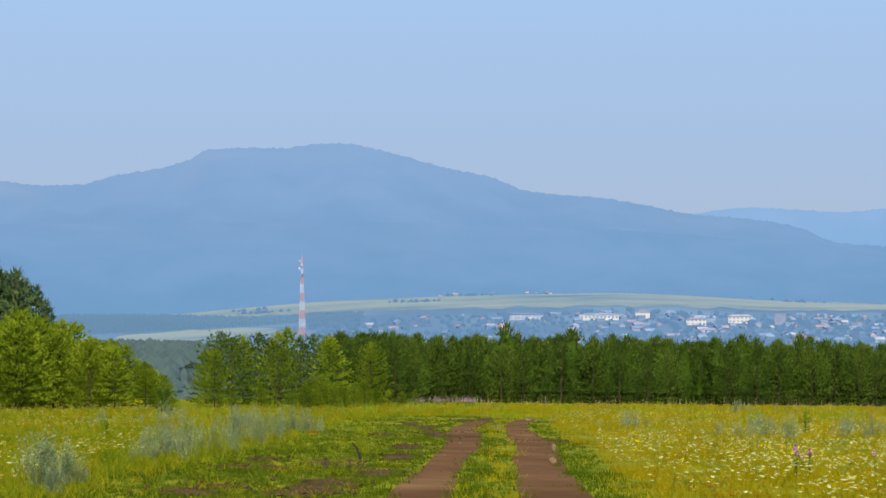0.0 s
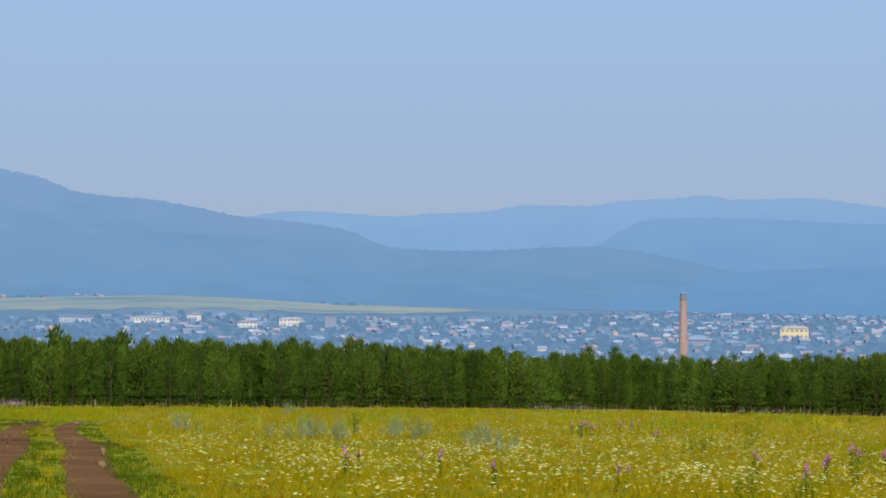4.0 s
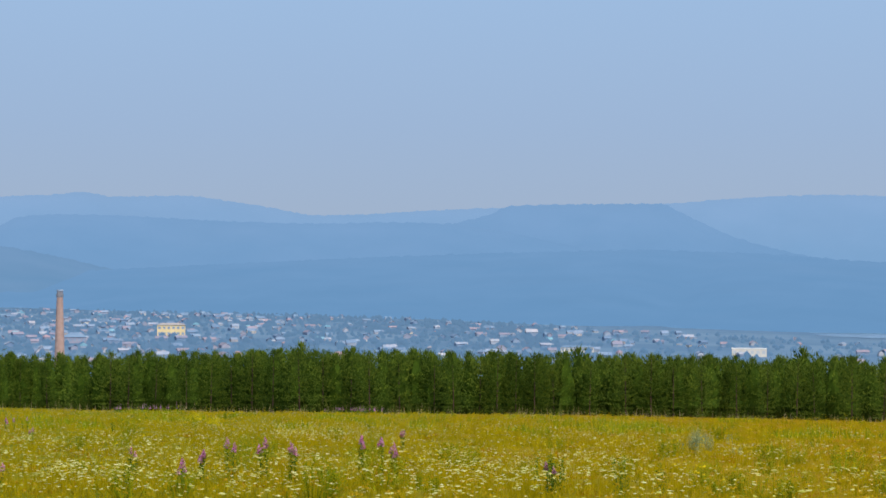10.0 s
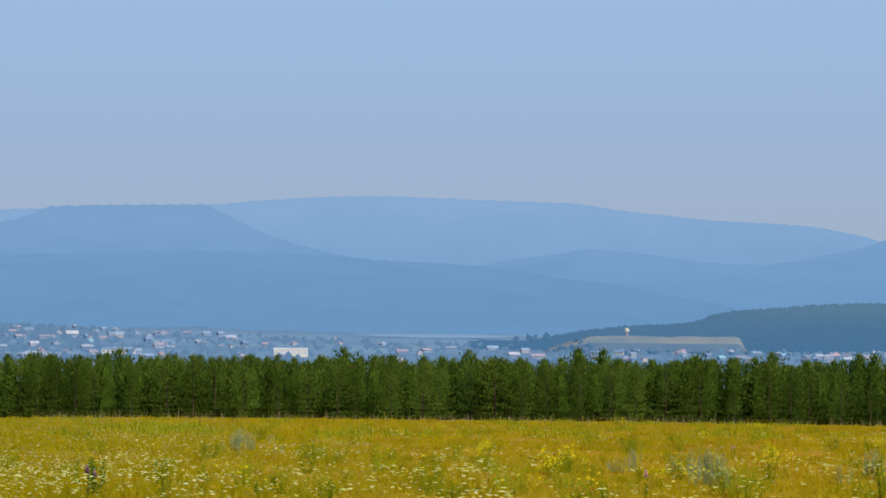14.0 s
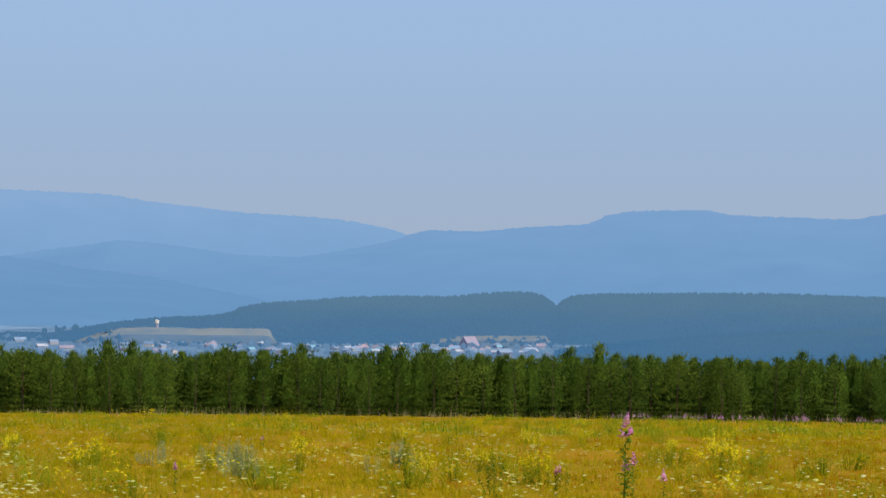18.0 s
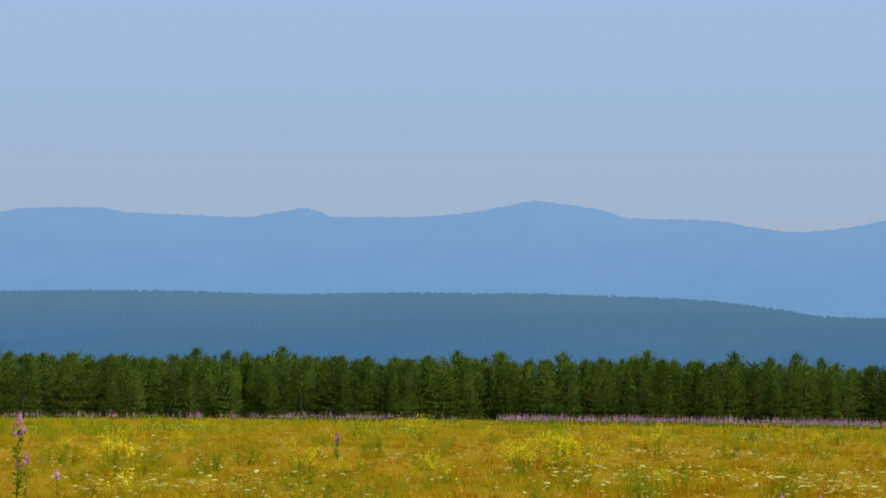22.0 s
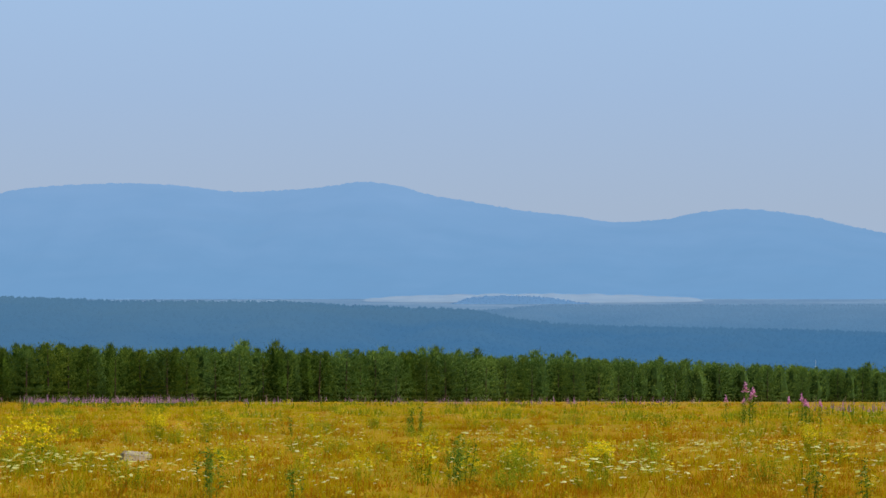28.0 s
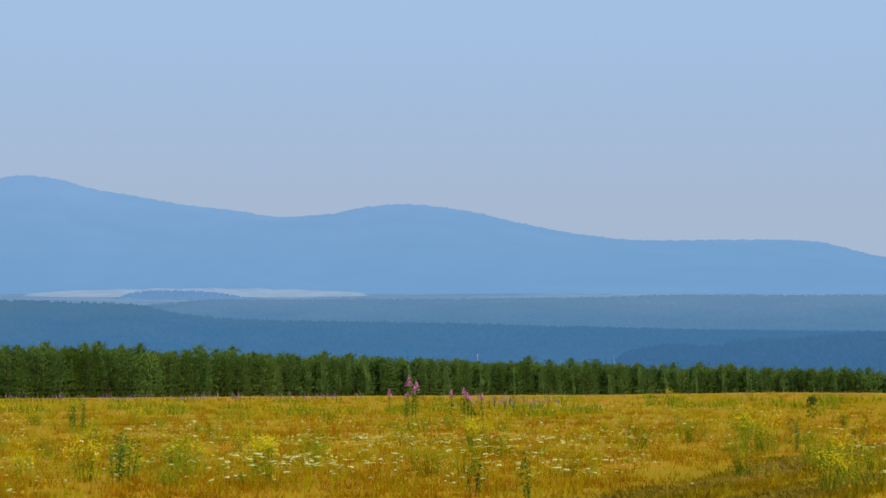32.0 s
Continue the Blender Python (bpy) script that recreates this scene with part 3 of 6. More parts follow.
# ---- pale fields across the valley ----
def field_patch(name, label, az0, az1, d0, d1, mat, seed, lift=0.25, rise=0.0, level=False, bank=None):
    az = np.linspace(az0, az1, 60)
    u = np.linspace(0, 1, 12)
    mid, half = (d0 + d1) / 2, (d1 - d0) / 2
    taper = np.sqrt(np.clip(1 - (2 * (az - az0) / (az1 - az0) - 1) ** 2, 0.001, 1)) * (0.88 + 0.1 * waves(az * 4, seed, 5))
    shape = np.sin(np.pi * (az - az0) / (az1 - az0)) ** 0.4 * (1 + 0.12 * waves(az * 6, seed + 1, 4))
    if level:
        inside = np.minimum(np.abs(az - az0), np.abs(az - az1))
        taper, shape = np.ones_like(az), smooth(0, 1.3, np.abs(az - az0)) ** 0.6 * smooth(0, 0.2, inside) * (1 + 0.03 * waves(az * 3, seed, 3))
    D = mid + (2 * u[:, None] - 1) * half * taper[None]
    A = np.broadcast_to(az, D.shape)
    a = np.radians(A)
    v = np.stack([-np.sin(a) * D, np.cos(a) * D, land(D, A) + lift + rise * u[:, None] * shape[None]], -1).reshape(-1, 3)
    n = len(az)
    i = (np.arange(n - 1)[None] + n * np.arange(11)[:, None]).ravel()
    return tagged(new(name, mesh_of(name, v, np.stack([i, i + 1, i + n + 1, i + n], -1), [mat, bank or mat], np.where(np.repeat(np.arange(11), n - 1) < 6, 1, 0), True)), label, "field", kind="structure")


# field colours are shifted to pale blue; the haze is painted into them
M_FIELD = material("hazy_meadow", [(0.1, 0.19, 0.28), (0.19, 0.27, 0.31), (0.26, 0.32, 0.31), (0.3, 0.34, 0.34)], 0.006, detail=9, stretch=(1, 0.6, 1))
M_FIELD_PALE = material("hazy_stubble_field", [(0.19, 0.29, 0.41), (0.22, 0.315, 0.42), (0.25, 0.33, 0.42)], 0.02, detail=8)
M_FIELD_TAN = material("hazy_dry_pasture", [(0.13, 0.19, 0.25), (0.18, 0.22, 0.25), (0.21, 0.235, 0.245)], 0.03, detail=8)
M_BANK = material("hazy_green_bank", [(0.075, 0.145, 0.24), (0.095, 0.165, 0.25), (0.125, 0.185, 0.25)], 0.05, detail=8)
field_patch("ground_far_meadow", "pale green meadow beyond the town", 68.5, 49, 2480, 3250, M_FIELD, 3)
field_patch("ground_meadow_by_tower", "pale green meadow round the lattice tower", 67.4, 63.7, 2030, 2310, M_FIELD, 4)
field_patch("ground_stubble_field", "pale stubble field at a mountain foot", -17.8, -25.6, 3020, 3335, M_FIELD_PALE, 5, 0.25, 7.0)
# palest wood, nearly all painted haze glow
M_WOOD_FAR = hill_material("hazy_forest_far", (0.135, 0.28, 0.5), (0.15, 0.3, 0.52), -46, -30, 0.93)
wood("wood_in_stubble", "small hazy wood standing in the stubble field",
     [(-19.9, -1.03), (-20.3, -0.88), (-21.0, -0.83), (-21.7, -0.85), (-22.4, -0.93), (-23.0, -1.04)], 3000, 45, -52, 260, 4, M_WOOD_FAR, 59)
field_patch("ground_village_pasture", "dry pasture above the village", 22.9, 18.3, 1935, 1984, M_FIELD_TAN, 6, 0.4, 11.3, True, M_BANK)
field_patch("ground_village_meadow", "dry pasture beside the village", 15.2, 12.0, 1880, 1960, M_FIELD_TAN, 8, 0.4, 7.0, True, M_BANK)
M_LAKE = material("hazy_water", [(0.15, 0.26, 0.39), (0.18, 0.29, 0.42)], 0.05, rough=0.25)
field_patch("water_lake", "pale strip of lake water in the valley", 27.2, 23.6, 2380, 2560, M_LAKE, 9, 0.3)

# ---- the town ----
# town colours: pale blue haze is put into walls, roofs and panes
WALLS = [material("hazy_plaster", [(0.22, 0.31, 0.43), (0.32, 0.38, 0.48), (0.5, 0.49, 0.5)], 0.3, source="object"),
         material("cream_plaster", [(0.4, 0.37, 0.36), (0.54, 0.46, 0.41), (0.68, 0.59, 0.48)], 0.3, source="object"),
         material("hazy_timber", [(0.17, 0.26, 0.39), (0.23, 0.31, 0.43)], 0.3, source="object"),
         material("hazy_brick_wall", [(0.25, 0.29, 0.38), (0.34, 0.33, 0.4)], 0.3, source="object")]
ROOFS = [material("hazy_metal_roof", [(0.19, 0.29, 0.42), (0.25, 0.34, 0.46), (0.45, 0.45, 0.49)], 0.2, source="object", rough=0.85),
         material("hazy_slate_roof", [(0.16, 0.25, 0.38), (0.2, 0.29, 0.42), (0.26, 0.33, 0.44)], 0.2, source="object"),
         material("hazy_rust_roof", [(0.25, 0.26, 0.35), (0.32, 0.28, 0.35), (0.46, 0.31, 0.33)], 0.2, source="object"),
         material("hazy_teal_roof", [(0.2, 0.38, 0.5), (0.23, 0.45, 0.54)], 0.2, source="object")]
M_GLASS_HAZY = material("hazy_window_pane", [(0.24, 0.31, 0.41), (0.28, 0.35, 0.45)], 1, rough=0.3)


def house(w, l, h, rise, wall, roof, hip, label, windows=2):
    ob = tagged(new("house"), label, "house", "houses of the town")
    bm = bmesh.new()
    box(bm, -w / 2, w / 2, -l / 2, l / 2, -2.5, h)
    if not hip:
        for s in (-1, 1):
            bm.faces.new([bm.verts.new(c) for c in ((-w / 2, s * l / 2, h), (w / 2, s * l / 2, h), (0, s * l / 2, h + rise * 0.95))])
    walls = part("wall", bm, wall, ob)
    bm = bmesh.new()
    o, inset = 0.5, (w / 2 if hip else 0.0)
    pts = [(-w / 2 - o, -l / 2 - o), (w / 2 + o, -l / 2 - o), (w / 2 + o, l / 2 + o), (-w / 2 - o, l / 2 + o)]
    low = [bm.verts.new((x, y, h - 0.15)) for x, y in pts]
    eave = [bm.verts.new((x, y, h + 0.1)) for x, y in pts]
    r0, r1 = bm.verts.new((0, -l / 2 - o + inset, h + rise)), bm.verts.new((0, l / 2 + o - inset, h + rise))
    bm.faces.new(low[::-1])
    for i in range(4):
        bm.faces.new((low[i], low[(i + 1) % 4], eave[(i + 1) % 4], eave[i]))
    bm.faces.new((eave[0], eave[1], r0))
    bm.faces.new((eave[2], eave[3], r1))
    bm.faces.new((eave[1], eave[2], r1, r0))
    bm.faces.new((eave[3], eave[0], r0, r1))
    part("roof", bm, roof, ob)
    for i in range(windows):
        bm = bmesh.new()
        y = (i + 0.5) / windows * l - l / 2
        box(bm, -w / 2 - 0.06, -w / 2 + 0.1, y - 0.6, y + 0.6, 0.9, 2.3)
        part("window", bm, M_GLASS_HAZY, walls)
    return ob


town_end = curve([(11, 1900), (22, 1900), (24, 2050), (30, 2380), (34, 2600), (39, 2800), (44, 2860), (49, 2480), (62, 2300)])
rt = random.Random(5)
protos = []
SPECS = (("pale plastered house with a grey sheet-metal roof", 0, 0), ("white house with a bright metal roof", 0, 0), ("grey timber house with a slate roof", 2, 1),
         ("timber house with a shiny metal roof", 2, 0), ("cream house with a rust-red roof", 1, 2), ("brick house with a grey roof", 3, 1),
         ("pale house with a teal roof", 0, 3), ("brick house with a rusty metal roof", 3, 2), ("small timber house with a pale roof", 2, 0), ("cream plastered house with a slate roof", 1, 1))
for i, (label, wi, ri) in enumerate(SPECS):
    protos.append(house(rt.uniform(5.5, 8), rt.uniform(7, 11), rt.uniform(2.4, 3.6), rt.uniform(1.8, 3.0), WALLS[wi], ROOFS[ri], i % 3 == 1, label, 2 + i % 2))
spots = []
tries = 0
while len(spots) < 290 and tries < 20000:
    tries += 1
    az = rt.uniform(20.5, 62) if rt.random() < 0.9 else rt.uniform(11.8, 20)
    d = 1480 + 1360 * rt.random() ** 0.8
    if d > town_end(az):
        continue
    if (az > 58.5 and rt.random() < 0.45) or (20.5 < az < 39 and rt.random() < 0.5) or (20.5 < az < 30 and rt.random() < 0.6):
        continue
    if any(abs(az - a) < 0.16 and abs(d - e) < 60 for a, e in spots):
        continue
    spots.append((az, d))
for i, (az, d) in enumerate(spots):
    x, y, z = at(az, d)
    m = pose(x, y, z, 0, 0, rt.choice((az + 20, az + 110)) + rt.uniform(-12, 12))
    k = rt.uniform(0.42, 0.72)
    if i < len(protos):
        protos[i].matrix_basis = m
    else:
        ob = copy_thing(rt.choice(protos), m)
        ob.scale = (k, k, k)


def block(name, label, az, d, w, depth, h, wall, roof, floors=2, cols=6, pitched=0.0, turn=0.0, category="building", pane=None):
    """A larger building with rows of windows; its long side faces the meadow."""
    ob = tagged(new(name), label, category)
    ob.matrix_basis = pose(*at(az, d), 0, 0, az + turn)
    bm = bmesh.new()
    box(bm, -w / 2, w / 2, -depth / 2, depth / 2, -2, h)
    walls = part("wall", bm, wall, ob)
    bm = bmesh.new()
    if pitched:
        lo = [bm.verts.new(c) for c in ((-w / 2 - 0.6, -depth / 2 - 0.6, h), (w / 2 + 0.6, -depth / 2 - 0.6, h), (w / 2 + 0.6, depth / 2 + 0.6, h), (-w / 2 - 0.6, depth / 2 + 0.6, h))]
        a, b = bm.verts.new((-w / 2 + depth * 0.35, 0, h + pitched)), bm.verts.new((w / 2 - depth * 0.35, 0, h + pitched))
        for f in ((lo[0], lo[1], b, a), (lo[2], lo[3], a, b), (lo[1], lo[2], b), (lo[3], lo[0], a), lo[::-1]):
            bm.faces.new(f)
    else:
        box(bm, -w / 2 - 0.3, w / 2 + 0.3, -depth / 2 - 0.3, depth / 2 + 0.3, h, h + 0.5)
    part("roof", bm, roof, ob)
    for f in range(floors):
        for c in range(cols):
            bm = bmesh.new()
            x, z = (c + 0.5) / cols * w - w / 2, (f + 0.35) / floors * h
            box(bm, x - 0.28 * w / cols, x + 0.28 * w / cols, -depth / 2 - 0.08, -depth / 2 + 0.1, z, z + 0.42 * h / floors)
            part("window", bm, pane or M_GLASS_HAZY, walls)
    return ob


# brighter copy of the pane colour, with the sunlit look painted in
M_PALE_PANE = material("sunlit_window_pane", [(0.5, 0.52, 0.54), (0.58, 0.59, 0.6)], 1, rough=0.3)
M_OCHRE = material("ochre_plaster", [(0.72, 0.56, 0.3), (0.8, 0.64, 0.36)], 0.3)
M_WHITE_WALL = material("white_painted_wall", [(0.74, 0.74, 0.74), (0.82, 0.82, 0.8)], 0.3)
M_CREAM = material("bright_cream_plaster", [(0.62, 0.57, 0.5), (0.74, 0.68, 0.58)], 0.3)
block("town_hall", "large ochre-yellow plastered building with pale roof", 41.79, 2091, 23, 12, 9.5, M_OCHRE, WALLS[1], 2, 6, 1.8)
block("warehouse", "long white warehouse with a flat roof", 28.67, 1769, 24, 10, 5.6, M_CREAM, M_WHITE_WALL, 1, 6, pane=M_PALE_PANE)
block("long_shed", "long cream shed among trees", 32.56, 1831, 24, 9, 3.6, M_CREAM, ROOFS[0], 1, 8, 1.2)
block("school", "pale cream two-storey school building", 53.21, 2236, 21, 11, 6.2, M_CREAM, ROOFS[0], 2, 6, 1.4)
block("apartment_block", "tall pinkish brick apartment block", 52.31, 2236, 10, 10, 9, WALLS[3], WALLS[1], 3, 3)
block("shop", "brick and cream two-storey building", 54.2, 2162, 17, 9, 5, M_CREAM, ROOFS[2], 2, 5, 1.8)
block("long_barrack", "long low cream building", 56.39, 2225, 34, 10, 4.8, M_CREAM, ROOFS[0], 1, 10, 1.0)
block("apartment_block", "reddish brick apartment block with a rust roof", 55.41, 2263, 13, 10, 5.6, M_CREAM, ROOFS[2], 2, 4, 1.6, pane=M_PALE_PANE)
block("long_barrack", "long grey low building with a pale roof", 58.05, 2251, 30, 10, 5, WALLS[0], ROOFS[1], 2, 9, 1.0)
block("villa", "big pink house with a broad hipped metal roof", 43.95, 1942, 17, 14, 4.5, WALLS[3], ROOFS[0], 1, 5, 3.6, category="house")
M_DARKROOF = material("dark_slate_roof", [(0.08, 0.12, 0.17), (0.11, 0.15, 0.2)], 0.3)
block("farmhouse", "dark-roofed farmhouse beyond the gap", 65.61, 1810, 11, 8, 4.6, WALLS[0], M_DARKROOF, 1, 3, 3.4, category="house")
for i, (az, d, w) in enumerate(((61.5, 3190, 22), (61.15, 3215, 30), (60.55, 3170, 16), (59.3, 3185, 34), (58.8, 3160, 20), (56.3, 3200, 18), (55.8, 3225, 30))):
    block("farm_shed", "long white shed at the foot of the mountain", az, d, w, 9, 4.0, M_WHITE_WALL, ROOFS[0], 1, 5, 1.0)
gable = house(9, 12, 1.2, 7.0, WALLS[1], ROOFS[2], False, "cream gabled house with a steep pinkish roof", 3)
gable.matrix_basis = pose(*at(13.93, 1885), 0, 0, 13.9 - 42)
rv = random.Random(8)
for i in range(60):
    az = rv.uniform(12.0, 21.4)
    d = rv.uniform(1660, 1925)
    x, y, z = at(az, d)
    small = copy_thing(rv.choice(protos), pose(x, y, z, 0, 0, rv.uniform(0, 180)))
    k = rv.uniform(0.42, 0.7)
    small.scale = (k, k, k)
# water tower above the village
wt = tagged(new("water_tower"), "pale squat water tower on the ridge pasture", "tower")
wt.matrix_basis = pose(*at(21.02, 1984, 10.0))
bm = bmesh.new()
ring_tube(bm, [(0, 0, -3, 1.3), (0, 0, 4.6, 1.2)], 10)
part("shaft", bm, WALLS[3], wt)
bm = bmesh.new()
ring_tube(bm, [(0, 0, 4.6, 1.25), (0, 0, 5.2, 1.8), (0, 0, 7.4, 1.8), (0, 0, 8.1, 0.3)], 10)
part("tank", bm, M_CREAM, wt)

# the crowd of small houses further off
def far_houses(name, label, n, seed, mats):
    r = np.random.RandomState(seed)
    az = np.concatenate([r.uniform(21, 62, n - 60), r.uniform(57.5, 62.5, 30), r.uniform(12.2, 20, 30)])
    d = np.concatenate([1500 + 1360 * r.rand(n - 60) ** 0.75, r.uniform(3080, 3170, 30), r.uniform(1640, 1880, 30)])
    idx = np.arange(n)
    k = ~((idx < n - 60) & (d > town_end(az))) & ~((idx < n - 60) & (az > 57) & (r.rand(n) < 0.6)) & ~((az < 40) & (idx < n - 60) & (r.rand(n) < 0.55)) & ~((az < 31) & (idx < n - 60) & (r.rand(n) < 0.6))
    az, d = az[k], d[k]
    V, F, I = [], [], []
    for a, e in zip(az, d):
        x, y, z = at(a, e)
        w, l, h, p = r.uniform(1.8, 3.2), r.uniform(2.8, 5.0), r.uniform(1.5, 2.4), r.uniform(1.0, 1.9)
        t = math.radians(a + r.choice((15, 100)) + r.uniform(-15, 15))
        c, s = math.cos(t), math.sin(t)
        b = len(V)
        for lx, ly, lz in ((-w, -l, -1), (w, -l, -1), (w, l, -1), (-w, l, -1), (-w, -l, h), (w, -l, h), (w, l, h), (-w, l, h), (0, -l, h + p), (0, l, h + p)):
            V.append((x + c * lx - s * ly, y + s * lx + c * ly, z + lz))
        F += [(b, b + 1, b + 5, b + 8, b + 4), (b + 2, b + 3, b + 7, b + 9, b + 6), (b + 1, b + 2, b + 6, b + 5), (b + 3, b, b + 4, b + 7)]
        wall = r.choice((0, 0, 1, 2))
        I += [wall] * 4
        b = len(V)
        for lx, ly, lz in ((-w - 0.4, -l - 0.4, h - 0.15), (w + 0.4, -l - 0.4, h - 0.15), (w + 0.4, l + 0.4, h - 0.15), (-w - 0.4, l + 0.4, h - 0.15), (0, -l - 0.4, h + p + 0.2), (0, l + 0.4, h + p + 0.2)):
            V.append((x + c * lx - s * ly, y + s * lx + c * ly, z + lz))
        F += [(b + 1, b + 2, b + 5, b + 4), (b + 3, b, b + 4, b + 5)]
        I += [3 + r.choice((0, 0, 1, 1, 2, 2))] * 2
    return tagged(new(name, mesh_of(name, V, F, mats, I)), label, "houses", kind="stuff")


# small-house colours are dulled towards blue; haze is part of the tint
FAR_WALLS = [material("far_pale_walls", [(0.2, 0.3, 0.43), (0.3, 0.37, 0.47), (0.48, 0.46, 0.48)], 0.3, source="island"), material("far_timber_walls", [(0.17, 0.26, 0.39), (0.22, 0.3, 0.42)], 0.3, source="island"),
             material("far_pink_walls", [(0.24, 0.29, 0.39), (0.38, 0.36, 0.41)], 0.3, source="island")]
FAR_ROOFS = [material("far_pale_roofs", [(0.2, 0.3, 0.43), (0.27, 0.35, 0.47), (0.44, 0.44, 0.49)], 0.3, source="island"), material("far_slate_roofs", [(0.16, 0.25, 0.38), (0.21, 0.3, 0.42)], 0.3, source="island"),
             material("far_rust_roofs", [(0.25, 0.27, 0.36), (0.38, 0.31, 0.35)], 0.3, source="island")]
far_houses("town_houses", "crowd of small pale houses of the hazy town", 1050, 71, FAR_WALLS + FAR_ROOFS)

# trees between the houses
rr = np.random.RandomState(12)
n = 8500
t_az = np.concatenate([rr.uniform(20.5, 63, n - 900), rr.uniform(11.8, 20.5, 900)])
t_d = 1450 + 1430 * rr.rand(n) ** 0.8
keep = ~((t_az > 20.5) & (t_az < 33) & (rr.rand(n) < 0.62)) & (t_d < town_end(t_az) + 40)
t_az, t_d = t_az[keep], t_d[keep]
h = rr.uniform(2.0, 6.0, len(t_az))
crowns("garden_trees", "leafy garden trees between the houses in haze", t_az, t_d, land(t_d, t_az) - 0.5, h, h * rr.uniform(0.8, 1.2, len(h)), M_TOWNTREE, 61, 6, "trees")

# hedges and copses on the far meadows
rh = np.random.RandomState(19)
g_az, g_d, g_h = [], [], []
for _ in range(9):
    a0, d0 = rh.uniform(50, 69), rh.uniform(2500, 3200)
    m = rh.randint(5, 26)
    g_az.append(a0 + rh.randn(m) * 0.35)
    g_d.append(d0 + rh.randn(m) * 12)
    g_h.append(rh.uniform(2, 5.5, m))
g_az, g_d, g_h = np.concatenate(g_az), np.concatenate(g_d), np.concatenate(g_h)
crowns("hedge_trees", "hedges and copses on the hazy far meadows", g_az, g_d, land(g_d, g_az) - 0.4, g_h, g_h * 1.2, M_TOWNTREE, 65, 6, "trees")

ra = np.random.RandomState(15)
b_az = np.concatenate([ra.uniform(17.4, 23.6, 90), ra.uniform(11.8, 16, 50)])
b_az[:60] = np.concatenate([ra.uniform(17.2, 18.3, 30), ra.uniform(21.8, 23.6, 30)])
b_d = np.concatenate([np.concatenate([ra.uniform(1930, 1984, 60), ra.uniform(1985, 1992, 30)]), ra.uniform(1885, 1955, 50)])
b_az = np.concatenate([b_az, ra.uniform(12.0, 22.5, 160)])
b_d = np.concatenate([b_d, ra.uniform(1860, 1930, 160)])
b_h = ra.uniform(2, 5.5, 300)
b_z = land(b_d, b_az) + np.where(b_az > 17, 10.5 * np.clip((b_d - 1935) / 49, 0, 1), 6.0 * np.clip((b_d - 1880) / 80, 0, 1)) - 0.8
crowns("pasture_bushes", "bushes and trees round the village pastures in haze", b_az, b_d, b_z, b_h, b_h * ra.uniform(0.7, 1.1, 300), M_WOOD_RIDGE, 63, 6, "trees")

# ---- the brick chimney ----
M_BRICK = material("sunlit_chimney_brick", [(0.34, 0.23, 0.2), (0.42, 0.28, 0.23), (0.48, 0.33, 0.28)], 0.4, detail=6, bump=0.3, bump_scale=2)
M_SOOT = material("sooty_brick", [(0.2, 0.2, 0.22), (0.28, 0.27, 0.28)], 0.5)
chim = tagged(new("factory_chimney"), "tall tapered red-brick factory chimney with a dark top", "chimney")
chim.matrix_basis = pose(*at(44.29, 1300))
c_top = EYE - 0.0002 * 1300 - float(land(1300, 44.29))
bm = bmesh.new()
ring_tube(bm, [(0, 0, -1, 3.1), (0, 0, 3, 2.95), (0, 0, c_top * 0.5, 2.25), (0, 0, c_top - 4, 1.62)], 20)
part("shaft", bm, M_BRICK, chim)
bm = bmesh.new()
ring_tube(bm, [(0, 0, c_top - 4, 1.66), (0, 0, c_top - 3.2, 1.9), (0, 0, c_top - 2.2, 1.9), (0, 0, c_top - 2.2, 1.6), (0, 0, c_top - 0.8, 1.56)], 20)
collar = part("collar", bm, M_SOOT, chim, "soot-darkened collar")
bm = bmesh.new()
ring_tube(bm, [(0, 0, c_top - 0.8, 1.8), (0, 0, c_top, 1.8)], 20)
part("rim", bm, WALLS[0], collar, "pale rim")

# ---- the red and white lattice mast ----
M_RED = material("faded_red_mast_paint", [(0.5, 0.3, 0.32), (0.55, 0.34, 0.35)], 0.3)
M_MASTWHITE = material("white_mast_paint", [(0.5, 0.55, 0.63), (0.56, 0.6, 0.67)], 0.3)
mast = tagged(new("lattice_mast"), "tall red and white steel lattice communications mast", "mast")
mast.matrix_basis = pose(*at(63.16, 2034), 0, 0, 20)
MAST_H = 2034 * math.tan(math.radians(0.74)) + EYE - float(land(2034, 63.16))


def strut(bm, a, b, r):
    a, b = Vector(a), Vector(b)
    m = (b - a).to_track_quat("Z", "Y").to_matrix()
    q = [bm.verts.new(p + m @ Vector((r * sx, r * sy, 0))) for p in (a, b) for sx, sy in ((-1, -1), (1, -1), (1, 1), (-1, 1))]
    for f in ((0, 1, 5, 4), (1, 2, 6, 5), (2, 3, 7, 6), (3, 0, 4, 7), (3, 2, 1, 0), (4, 5, 6, 7)):
        bm.faces.new([q[i] for i in f])


def half_width(z):
    return 0.42 + 1.55 * (1 - z / MAST_H) ** 1.3


